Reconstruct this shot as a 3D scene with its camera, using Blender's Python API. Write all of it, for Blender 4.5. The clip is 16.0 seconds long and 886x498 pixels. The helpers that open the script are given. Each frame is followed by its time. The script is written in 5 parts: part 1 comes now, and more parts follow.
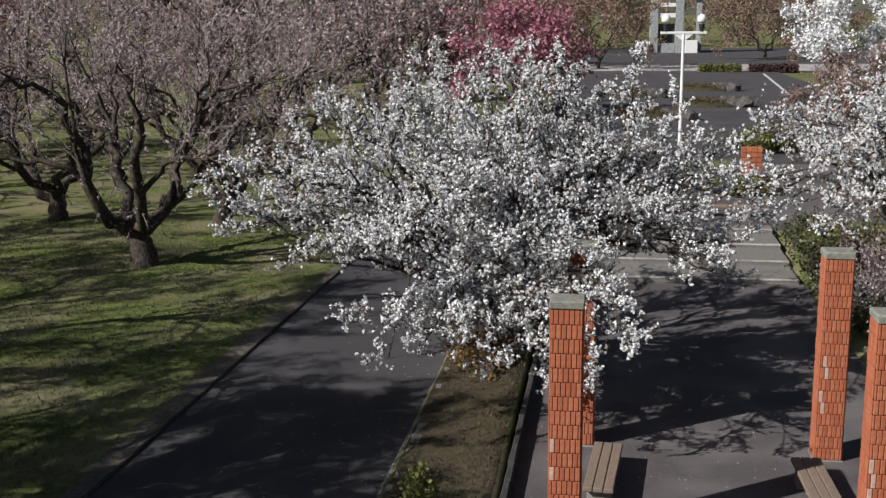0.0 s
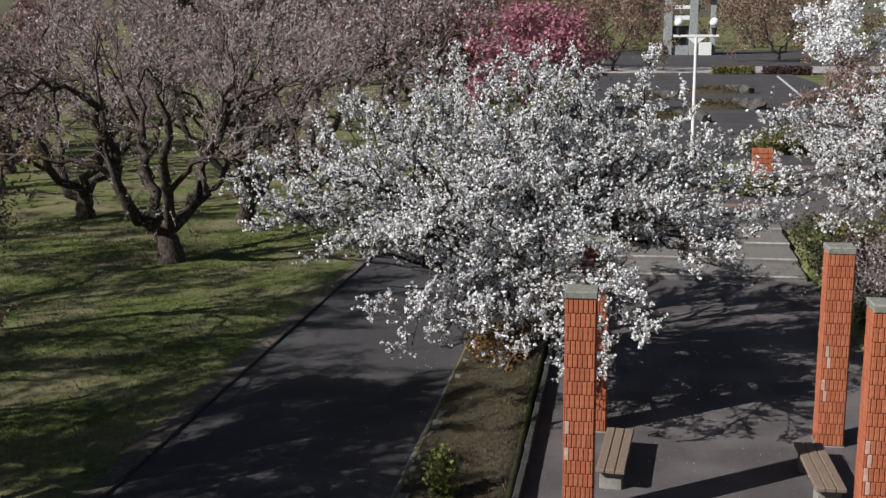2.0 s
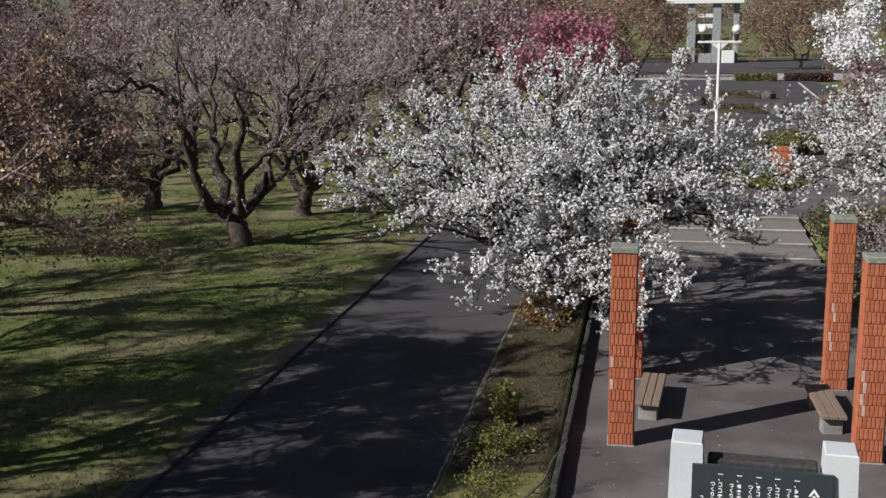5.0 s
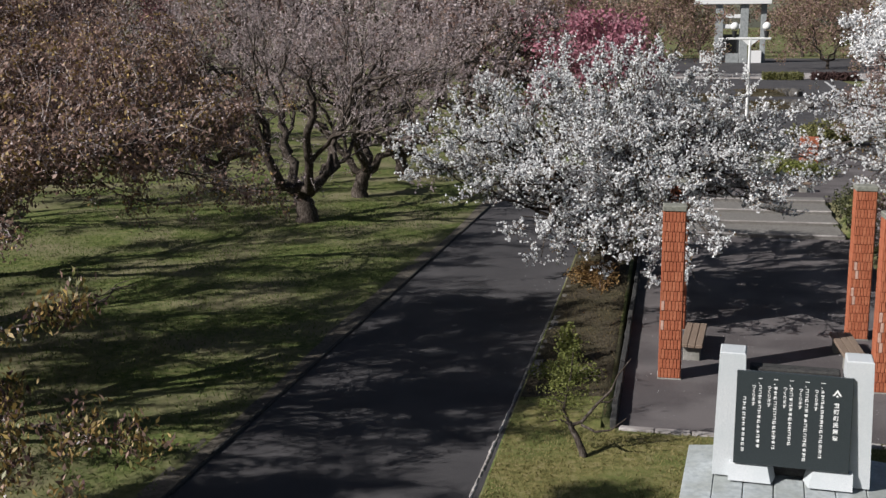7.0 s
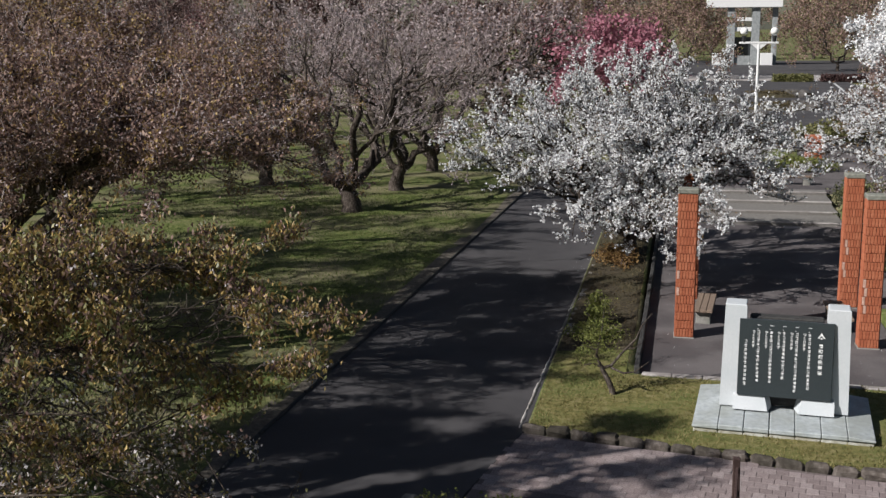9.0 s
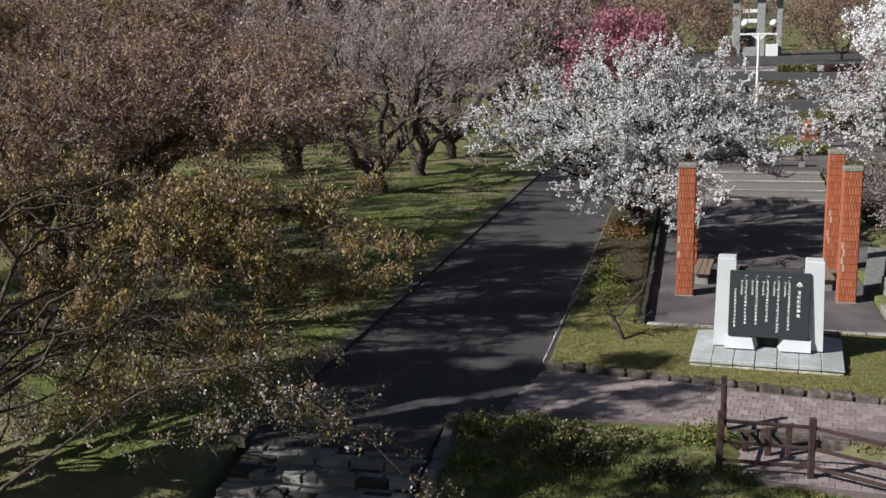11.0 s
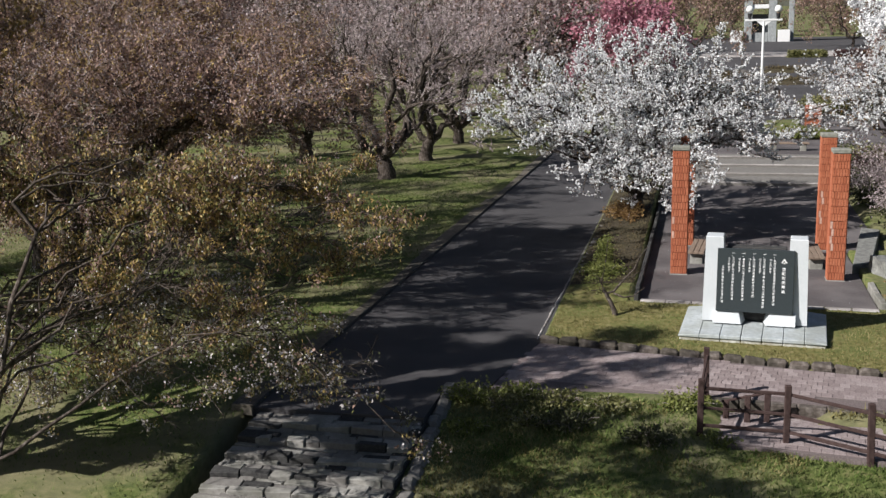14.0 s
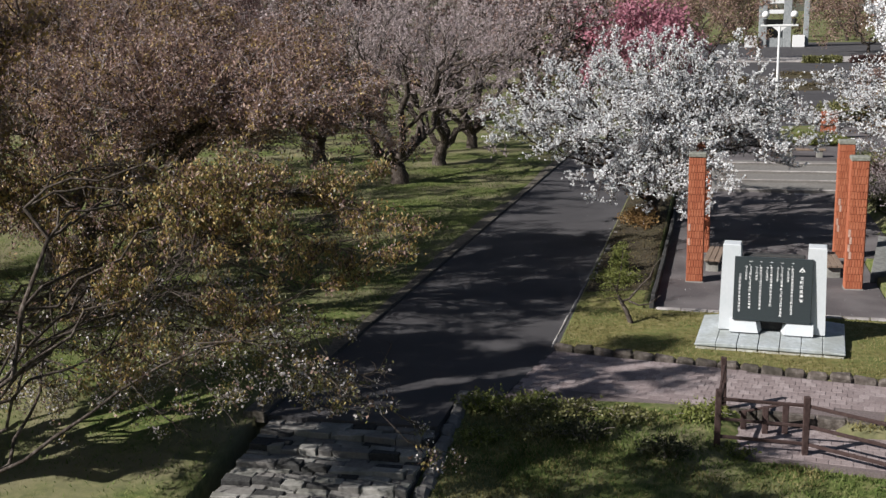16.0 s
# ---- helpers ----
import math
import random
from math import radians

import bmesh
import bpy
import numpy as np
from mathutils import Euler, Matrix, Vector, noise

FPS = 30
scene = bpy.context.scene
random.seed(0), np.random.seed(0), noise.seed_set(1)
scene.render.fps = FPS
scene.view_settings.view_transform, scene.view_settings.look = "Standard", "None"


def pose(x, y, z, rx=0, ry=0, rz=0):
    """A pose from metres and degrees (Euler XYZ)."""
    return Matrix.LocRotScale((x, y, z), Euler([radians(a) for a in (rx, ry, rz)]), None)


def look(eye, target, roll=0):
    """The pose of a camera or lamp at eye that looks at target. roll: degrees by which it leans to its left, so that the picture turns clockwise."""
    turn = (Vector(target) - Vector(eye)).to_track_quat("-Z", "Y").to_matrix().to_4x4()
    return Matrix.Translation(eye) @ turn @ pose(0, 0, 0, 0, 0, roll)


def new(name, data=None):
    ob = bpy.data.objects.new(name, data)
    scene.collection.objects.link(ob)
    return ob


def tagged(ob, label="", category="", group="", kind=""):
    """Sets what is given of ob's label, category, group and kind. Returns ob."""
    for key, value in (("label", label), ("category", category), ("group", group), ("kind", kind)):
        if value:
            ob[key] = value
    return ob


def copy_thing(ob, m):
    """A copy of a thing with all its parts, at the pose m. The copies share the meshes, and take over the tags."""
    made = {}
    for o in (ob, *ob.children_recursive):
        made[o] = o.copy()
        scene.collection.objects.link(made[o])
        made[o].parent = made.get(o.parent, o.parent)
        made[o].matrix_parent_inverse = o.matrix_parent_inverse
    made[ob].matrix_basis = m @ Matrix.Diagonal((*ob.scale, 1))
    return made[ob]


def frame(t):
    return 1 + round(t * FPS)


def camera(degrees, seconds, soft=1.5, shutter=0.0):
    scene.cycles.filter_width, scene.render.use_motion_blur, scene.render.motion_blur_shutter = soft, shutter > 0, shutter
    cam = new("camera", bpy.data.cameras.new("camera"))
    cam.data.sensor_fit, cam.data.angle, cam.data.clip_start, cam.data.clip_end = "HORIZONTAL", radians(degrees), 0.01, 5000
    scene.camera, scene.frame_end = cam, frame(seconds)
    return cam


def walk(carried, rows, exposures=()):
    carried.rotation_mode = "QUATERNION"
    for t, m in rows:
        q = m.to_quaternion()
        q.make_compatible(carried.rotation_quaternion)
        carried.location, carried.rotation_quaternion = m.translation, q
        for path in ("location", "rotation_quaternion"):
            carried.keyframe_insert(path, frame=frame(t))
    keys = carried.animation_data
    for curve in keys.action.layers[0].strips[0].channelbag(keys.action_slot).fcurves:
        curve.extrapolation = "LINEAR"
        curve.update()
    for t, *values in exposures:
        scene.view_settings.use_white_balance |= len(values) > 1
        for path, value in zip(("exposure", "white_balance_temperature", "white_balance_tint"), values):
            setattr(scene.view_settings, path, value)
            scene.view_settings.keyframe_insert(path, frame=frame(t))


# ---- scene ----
cam = camera(43.1, 16.0, soft=1.45)
PATH = [
    (0, (0.428, 1.891, 8.145), (0.148, 3.828, 7.735), -0.5),
    (0.5, (0.448, 1.719, 8.145), (0.163, 3.655, 7.735), -0.5),
    (1, (0.449, 1.502, 8.175), (0.157, 3.438, 7.766), -0.5),
    (1.5, (0.448, 1.193, 8.197), (0.15, 3.129, 7.79), -0.5),
    (2, (0.453, 0.783, 8.235), (0.149, 2.718, 7.828), -0.5),
    (2.5, (0.456, 0.258, 8.274), (0.146, 2.192, 7.874), -0.4),
    (3, (0.406, -0.277, 8.241), (0.088, 1.657, 7.842), -0.5),
    (3.5, (0.355, -0.971, 8.271), (0.03, 0.962, 7.873), -0.5),
    (4, (0.317, -1.635, 8.236), (-0.014, 0.297, 7.842), -0.5),
    (6.5, (-0.206, -5.867, 7.957), (-0.574, -3.941, 7.567), -0.4),
    (7, (-0.342, -6.915, 7.896), (-0.723, -4.991, 7.506), -0.3),
    (7.5, (-0.405, -8.035, 7.971), (-0.791, -6.112, 7.581), -0.3),
    (8, (-0.415, -9.054, 8.07), (-0.807, -7.132, 7.681), -0.2),
    (8.5, (-0.423, -10.067, 8.11), (-0.819, -8.145, 7.723), -0.3),
    (9, (-0.408, -11.374, 8.096), (-0.81, -9.453, 7.71), -0.4),
    (9.5, (-0.444, -12.337, 8.073), (-0.851, -10.417, 7.686), -0.5),
    (11.8, (0.093, -16.536, 8.189), (-0.328, -14.622, 7.791), -1.1),
    (12, (0.153, -16.639, 8.186), (-0.27, -14.725, 7.788), -1.1),
    (12.5, (0.309, -16.802, 8.172), (-0.118, -14.89, 7.771), -1.2),
    (13, (0.406, -16.786, 8.179), (-0.025, -14.876, 7.771), -1.2),
    (13.5, (0.467, -16.659, 8.15), (0.031, -14.751, 7.737), -1.2),
    (14, (0.469, -16.572, 8.182), (0.028, -14.667, 7.765), -1.2),
    (14.5, (0.396, -16.414, 8.18), (-0.05, -14.511, 7.76), -1.1),
    (15, (0.329, -16.302, 8.183), (-0.124, -14.4, 7.762), -1.1),
    (15.5, (0.304, -16.264, 8.2), (-0.155, -14.363, 7.782), -1.0),
    (16, (0.364, -16.355, 8.201), (-0.098, -14.453, 7.791), -1.0),
]
walk(cam, [(t, look(eye, target, roll)) for t, eye, target, roll in PATH], exposures=[(0, 0.42), (4, 0.42), (9.5, 0.44), (12, 0.69), (14, 0.74), (15, 0.67), (16, 0.68)])

# ---- light ----
SUN = Vector((-0.816, -0.578, 0.0)) * math.cos(radians(35)) + Vector((0, 0, math.sin(radians(35))))
world = bpy.data.worlds.new("world")
scene.world = world
world.use_nodes = True
wn = world.node_tree
sky = wn.nodes.new("ShaderNodeTexSky")
sky.sky_type, sky.sun_disc = "NISHITA", False
sky.sun_elevation, sky.sun_rotation = radians(35), math.atan2(-0.816, -0.578)
wn.nodes["Background"].inputs["Strength"].default_value = 0.031
wn.links.new(sky.outputs[0], wn.nodes["Background"].inputs["Color"])
sun = new("sun", bpy.data.lights.new("sun", "SUN"))
sun.data.energy, sun.data.angle, sun.data.color = 4.5, radians(0.5), (1.0, 0.97, 0.935)
sun.matrix_world = look(SUN * 60, (0, 0, 0))


# ---- materials ----
def mat(name, stops, scale=8.0, detail=6.0, rough=0.85, bump=0.3, bump_scale=60.0, spec=0.3, island=0.0, obj=0.0,
        big=None, big_scale=0.6, big_amount=0.5, metal=0.0, translucent=0.0, stretch=(1, 1, 1)):
    """Noise-mottled surface: stops colour the grain, big tints it in broad patches, island and obj vary piece by piece."""
    m = bpy.data.materials.new(name)
    m.use_nodes = True
    t = m.node_tree
    N, L = t.nodes, t.links
    bsdf = N["Principled BSDF"]
    bsdf.inputs["Roughness"].default_value = rough
    bsdf.inputs["Metallic"].default_value = metal
    bsdf.inputs["Specular IOR Level"].default_value = spec
    co = N.new("ShaderNodeNewGeometry") if not obj else N.new("ShaderNodeTexCoord")
    pos = co.outputs["Position"] if not obj else co.outputs["Object"]
    mp = N.new("ShaderNodeMapping")
    mp.inputs["Scale"].default_value = stretch
    L.new(pos, mp.inputs["Vector"])
    nz = N.new("ShaderNodeTexNoise")
    nz.inputs["Scale"].default_value, nz.inputs["Detail"].default_value, nz.inputs["Roughness"].default_value = scale, detail, 0.65
    L.new(mp.outputs[0], nz.inputs["Vector"])
    rp = N.new("ShaderNodeValToRGB")
    e = rp.color_ramp.elements
    while len(e) < len(stops):
        e.new(0.5)
    for i, c in enumerate(stops):
        e[i].position = 0.3 + 0.4 * i / max(1, len(stops) - 1)
        e[i].color = (*c, 1)
    fac = nz.outputs[0]
    if island or obj:
        src = N.new("ShaderNodeNewGeometry").outputs["Random Per Island"] if island else N.new("ShaderNodeObjectInfo").outputs["Random"]
        k = island or obj
        mx = N.new("ShaderNodeMix")
        mx.inputs[0].default_value = k
        L.new(fac, mx.inputs[2])
        mr = N.new("ShaderNodeMapRange")
        mr.inputs[3].default_value, mr.inputs[4].default_value = 0.26, 0.74
        L.new(src, mr.inputs[0])
        L.new(mr.outputs[0], mx.inputs[3])
        fac = mx.outputs[0]
    L.new(fac, rp.inputs[0])
    col = rp.outputs[0]
    if big:
        n2 = N.new("ShaderNodeTexNoise")
        n2.inputs["Scale"].default_value, n2.inputs["Detail"].default_value = big_scale, 4.0
        L.new(pos, n2.inputs["Vector"])
        r2 = N.new("ShaderNodeMapRange")
        r2.inputs[1].default_value, r2.inputs[2].default_value = 0.42, 0.62
        r2.inputs[4].default_value = big_amount
        L.new(n2.outputs[0], r2.inputs[0])
        mc = N.new("ShaderNodeMix")
        mc.data_type = "RGBA"
        L.new(r2.outputs[0], mc.inputs[0])
        L.new(col, mc.inputs[6])
        mc.inputs[7].default_value = (*big, 1)
        col = mc.outputs[2]
    L.new(col, bsdf.inputs["Base Color"])
    if bump:
        n3 = N.new("ShaderNodeTexNoise")
        n3.inputs["Scale"].default_value, n3.inputs["Detail"].default_value = bump_scale, 5.0
        L.new(mp.outputs[0], n3.inputs["Vector"])
        bp = N.new("ShaderNodeBump")
        bp.inputs["Strength"].default_value, bp.inputs["Distance"].default_value = bump, 0.02
        L.new(n3.outputs[0], bp.inputs["Height"])
        L.new(bp.outputs[0], bsdf.inputs["Normal"])
    if translucent:
        tr = N.new("ShaderNodeBsdfTranslucent")
        L.new(col, tr.inputs["Color"])
        ms = N.new("ShaderNodeMixShader")
        ms.inputs[0].default_value = translucent
        L.new(bsdf.outputs[0], ms.inputs[1])
        L.new(tr.outputs[0], ms.inputs[2])
        L.new(ms.outputs[0], N["Material Output"].inputs["Surface"])
    return m


M_LAWN = mat("lawn", [(0.036, 0.06, 0.017), (0.105, 0.128, 0.04), (0.205, 0.19, 0.09)], 5.0, 9, 0.95, 0.9, 45, 0.1,
             big=(0.2, 0.175, 0.11), big_scale=0.35, big_amount=0.75)
M_DRYLAWN = mat("dry_turf", [(0.075, 0.08, 0.028), (0.17, 0.155, 0.06), (0.27, 0.23, 0.12)], 6.0, 9, 0.95, 0.9, 45, 0.1,
                big=(0.09, 0.12, 0.035), big_scale=0.6, big_amount=0.6)
M_SOIL = mat("soil", [(0.03, 0.025, 0.018), (0.062, 0.051, 0.036), (0.1, 0.085, 0.058)], 7.0, 9, 0.95, 0.9, 40, 0.1,
             big=(0.06, 0.054, 0.03), big_scale=0.8, big_amount=0.6)
M_ASPH = mat("asphalt", [(0.036, 0.034, 0.037), (0.056, 0.053, 0.056), (0.08, 0.076, 0.08)], 40.0, 8, 0.9, 0.5, 160, 0.25,
             big=(0.092, 0.087, 0.09), big_scale=0.45, big_amount=0.5)
M_PLAZA = mat("plaza", [(0.058, 0.051, 0.053), (0.086, 0.076, 0.078), (0.125, 0.112, 0.112)], 30.0, 8, 0.9, 0.45, 120, 0.25,
              big=(0.19, 0.172, 0.172), big_scale=0.5, big_amount=0.5)
M_KERB = mat("kerb_concrete", [(0.16, 0.15, 0.14), (0.26, 0.25, 0.23), (0.34, 0.33, 0.31)], 14, 8, 0.9, 0.5, 80, 0.2, island=0.35,
             big=(0.1, 0.1, 0.08), big_scale=1.4, big_amount=0.6)
M_DARKKERB = mat("dark_kerb", [(0.02, 0.02, 0.022), (0.04, 0.039, 0.039), (0.075, 0.074, 0.07)], 14, 8, 0.9, 0.5, 80, 0.2, island=0.3)
M_STEP = mat("step_stone", [(0.1, 0.09, 0.085), (0.16, 0.15, 0.14), (0.23, 0.22, 0.205)], 10, 8, 0.9, 0.6, 70, 0.2, island=0.4)
M_PAVER = mat("paver", [(0.14, 0.107, 0.106), (0.25, 0.203, 0.2), (0.39, 0.335, 0.33)], 25, 8, 0.9, 0.4, 120, 0.2, obj=0.35)
M_PAVER2 = mat("paver_rest", [(0.14, 0.107, 0.106), (0.25, 0.203, 0.2), (0.39, 0.335, 0.33)], 25, 8, 0.9, 0.4, 120, 0.2, island=0.35)
M_TILE = mat("orange_tile", [(0.27, 0.072, 0.036), (0.37, 0.113, 0.056), (0.47, 0.175, 0.095)], 12, 6, 0.6, 0.2, 90, 0.4, obj=0.35)
M_TILE2 = mat("orange_tile_rest", [(0.27, 0.072, 0.036), (0.37, 0.113, 0.056), (0.47, 0.175, 0.095)], 12, 6, 0.6, 0.2, 90, 0.4, island=0.7)
M_TILEPALE = mat("pale_tile", [(0.4, 0.24, 0.18), (0.5, 0.32, 0.26), (0.6, 0.42, 0.36)], 12, 6, 0.7, 0.2, 90, 0.3)
M_JOINT = mat("tile_joint", [(0.11, 0.028, 0.015), (0.17, 0.05, 0.026)], 20, 6, 0.9, 0.3, 80, 0.1)
M_CAP = mat("cap_concrete", [(0.13, 0.135, 0.11), (0.22, 0.22, 0.19), (0.3, 0.3, 0.27)], 12, 8, 0.9, 0.5, 70, 0.2)
M_CAPPALE = mat("pale_concrete", [(0.3, 0.27, 0.26), (0.42, 0.39, 0.38), (0.52, 0.49, 0.47)], 9, 8, 0.9, 0.5, 70, 0.2, big=(0.2, 0.18, 0.17), big_scale=1.1, big_amount=0.7)
M_EARTHSTONE = mat("earthy_stone", [(0.05, 0.04, 0.035), (0.1, 0.085, 0.075), (0.2, 0.175, 0.16)], 7, 9, 0.95, 0.9, 30, 0.1, big=(0.035, 0.032, 0.025), big_scale=1.3, big_amount=0.8)
M_WHITESTONE = mat("pale_granite", [(0.44, 0.47, 0.5), (0.54, 0.56, 0.58), (0.62, 0.64, 0.65)], 60, 8, 0.6, 0.2, 160, 0.3,
                   big=(0.46, 0.5, 0.52), big_scale=1.2, big_amount=0.5)
M_STAINSTONE = mat("stained_granite", [(0.3, 0.29, 0.24), (0.46, 0.46, 0.42), (0.6, 0.6, 0.57)], 7, 9, 0.8, 0.5, 60, 0.2,
                   big=(0.26, 0.23, 0.16), big_scale=2.2, big_amount=0.6)
M_GREYSTONE = mat("grey_granite", [(0.27, 0.3, 0.31), (0.37, 0.4, 0.415), (0.47, 0.5, 0.51)], 9, 9, 0.7, 0.3, 120, 0.3,
                  big=(0.27, 0.285, 0.26), big_scale=1.6, big_amount=0.6)
M_BLACKSTONE = mat("black_granite", [(0.02, 0.027, 0.03), (0.03, 0.038, 0.042), (0.042, 0.052, 0.056)], 70, 6, 0.35, 0.05, 200, 0.5)
M_LETTER = mat("white_letter", [(0.7, 0.7, 0.7), (0.8, 0.8, 0.8)], 30, 4, 0.7, 0.0)
M_BENCH = mat("bench_wood", [(0.12, 0.085, 0.062), (0.19, 0.14, 0.108), (0.27, 0.21, 0.165)], 9, 8, 0.85, 0.4, 40, 0.2, island=0.3, stretch=(9, 1.2, 9))
M_FENCE = mat("fence_wood", [(0.025, 0.015, 0.014), (0.046, 0.028, 0.026), (0.075, 0.05, 0.046)], 12, 8, 0.85, 0.5, 50, 0.2, island=0.3)
M_BARK = mat("bark", [(0.022, 0.017, 0.014), (0.066, 0.053, 0.045), (0.17, 0.146, 0.13)], 16, 9, 0.95, 1.0, 35, 0.1, stretch=(1, 1, 0.35))
M_TWIG = mat("twig", [(0.15, 0.122, 0.114), (0.3, 0.25, 0.236), (0.45, 0.395, 0.38)], 6, 4, 0.9, 0.0, island=0.8)
M_BLOSSOM = mat("white_blossom", [(0.55, 0.54, 0.55), (0.78, 0.785, 0.8), (0.9, 0.9, 0.915)], 1.2, 4, 0.7, 0.0, spec=0.15, island=0.7, translucent=0.08)
M_BRONZE = mat("bronze_leaf", [(0.13, 0.075, 0.035), (0.22, 0.13, 0.055), (0.3, 0.2, 0.075)], 1.0, 4, 0.7, 0.0, spec=0.25, island=0.7, translucent=0.25)
M_GOLDLEAF = mat("gold_leaf", [(0.13, 0.09, 0.03), (0.3, 0.22, 0.07), (0.52, 0.42, 0.17)], 0.5, 4, 0.55, 0.0, spec=0.4, island=0.65, translucent=0.35)
M_OLIVELEAF = mat("olive_leaf", [(0.06, 0.068, 0.02), (0.14, 0.14, 0.045), (0.32, 0.3, 0.14)], 0.7, 4, 0.5, 0.0, spec=0.45, island=0.65, translucent=0.2)
M_MAUVE = mat("spent_blossom", [(0.235, 0.186, 0.19), (0.455, 0.375, 0.38), (0.66, 0.575, 0.59)], 0.45, 4, 0.8, 0.0, spec=0.15, island=0.7, translucent=0.3)
M_RUST = mat("rust_leaf", [(0.125, 0.078, 0.064), (0.27, 0.175, 0.142), (0.49, 0.345, 0.285)], 0.45, 4, 0.6, 0.0, spec=0.3, island=0.6, translucent=0.3)
M_PINK = mat("pink_blossom", [(0.25, 0.09, 0.125), (0.38, 0.16, 0.205), (0.5, 0.28, 0.33)], 0.5, 4, 0.8, 0.0, spec=0.15, island=0.6, translucent=0.25)
M_ROSE = mat("dusky_rose_blossom", [(0.15, 0.065, 0.075), (0.26, 0.12, 0.135), (0.36, 0.2, 0.22)], 0.5, 4, 0.8, 0.0, spec=0.15, island=0.6, translucent=0.25)
M_WINE = mat("wine_leaf", [(0.05, 0.03, 0.029), (0.09, 0.053, 0.051), (0.14, 0.085, 0.08)], 0.4, 4, 0.8, 0.0, spec=0.15, island=0.6, translucent=0.2)
M_PALEBITS = mat("faded_blossom", [(0.35, 0.31, 0.3), (0.52, 0.48, 0.48), (0.66, 0.62, 0.63)], 1.0, 4, 0.8, 0.0, spec=0.15, island=0.6, translucent=0.2)
M_DARKLEAF = mat("dark_leaf", [(0.025, 0.032, 0.014), (0.055, 0.06, 0.026), (0.12, 0.12, 0.055)], 1.0, 4, 0.6, 0.0, spec=0.3, island=0.7, translucent=0.15)
M_FRESH = mat("fresh_leaf", [(0.08, 0.1, 0.025), (0.17, 0.19, 0.05), (0.28, 0.29, 0.1)], 1.5, 4, 0.6, 0.0, spec=0.3, island=0.7, translucent=0.3)
M_GRASS = mat("grass_blade", [(0.035, 0.066, 0.015), (0.11, 0.15, 0.04), (0.25, 0.25, 0.11)], 0.6, 6, 0.8, 0.0, spec=0.15, island=0.45, translucent=0.2)
M_TURF = mat("dry_turf_blade", [(0.08, 0.075, 0.025), (0.2, 0.175, 0.07), (0.34, 0.29, 0.15)], 0.6, 6, 0.8, 0.0, spec=0.15, island=0.45, translucent=0.2)
M_ORANGELEAF = mat("orange_leaf", [(0.12, 0.074, 0.026), (0.28, 0.183, 0.058), (0.52, 0.38, 0.145)], 0.6, 4, 0.5, 0.0, spec=0.45, island=0.65, translucent=0.2)
M_DRY = mat("dry_grass", [(0.05, 0.041, 0.022), (0.1, 0.08, 0.045), (0.18, 0.145, 0.085)], 0.8, 6, 0.85, 0.0, spec=0.1, island=0.5, translucent=0.2)
M_WHITEPAINT = mat("white_paint", [(0.68, 0.68, 0.68), (0.78, 0.78, 0.78)], 8, 6, 0.5, 0.1, 30, 0.4)
M_GLOBE = mat("opal_globe", [(0.78, 0.78, 0.76), (0.82, 0.82, 0.8)], 6, 3, 0.25, 0.0, spec=0.5)
M_BLACKMETAL = mat("black_metal", [(0.02, 0.02, 0.022), (0.035, 0.035, 0.038)], 10, 5, 0.5, 0.1, 40, 0.4)
M_CONCRETE = mat("grey_concrete", [(0.2, 0.215, 0.22), (0.28, 0.295, 0.3), (0.35, 0.37, 0.37)], 2.5, 8, 0.85, 0.3, 20, 0.2)
M_LINE = mat("line_paint", [(0.4, 0.4, 0.4), (0.6, 0.6, 0.6)], 6, 7, 0.8, 0.2, 60, 0.2)
M_ROCK = mat("rock", [(0.03, 0.027, 0.026), (0.075, 0.069, 0.066), (0.14, 0.132, 0.126)], 5, 9, 0.95, 0.9, 20, 0.15, island=0.3)
M_LEDGE = mat("ledge_stone", [(0.11, 0.11, 0.105), (0.18, 0.18, 0.17), (0.27, 0.27, 0.25)], 6, 9, 0.9, 0.7, 40, 0.2)
M_SAND = mat("joint_sand", [(0.1, 0.08, 0.078), (0.15, 0.122, 0.12), (0.2, 0.17, 0.165)], 30, 7, 0.95, 0.4, 90, 0.1)
M_DIRT = mat("trodden_dirt", [(0.07, 0.062, 0.052), (0.125, 0.11, 0.092), (0.18, 0.16, 0.135)], 9, 9, 0.95, 0.8, 60, 0.1)
M_GLASS = mat("dark_window", [(0.03, 0.035, 0.04), (0.05, 0.055, 0.06)], 3, 3, 0.15, 0.0, spec=0.6)


# ---- mesh helpers ----
def link_mesh(name, me, material, parent=None, label=""):
    me.materials.append(material)
    ob = new(name, me)
    if parent:
        ob.parent = parent
    if label:
        ob["label"] = label
    return ob


def part(name, bm, material, parent=None, label=""):
    me = bpy.data.meshes.new(name)
    bm.to_mesh(me)
    bm.free()
    return link_mesh(name, me, material, parent, label)


def raw_mesh(name, verts, faces, flat=False):
    """A mesh from an (n, 3) and an (m, k) array."""
    me = bpy.data.meshes.new(name)
    m, k = faces.shape
    me.vertices.add(len(verts))
    me.vertices.foreach_set("co", np.ascontiguousarray(verts, dtype=np.float32).ravel())
    me.loops.add(m * k)
    me.loops.foreach_set("vertex_index", np.ascontiguousarray(faces, dtype=np.int32).ravel())
    me.polygons.add(m)
    me.polygons.foreach_set("loop_start", np.arange(0, m * k, k, dtype=np.int32))
    me.update(calc_edges=True)
    me.validate()
    if flat:
        me.polygons.foreach_set("use_smooth", np.zeros(m, dtype=bool))
    return me


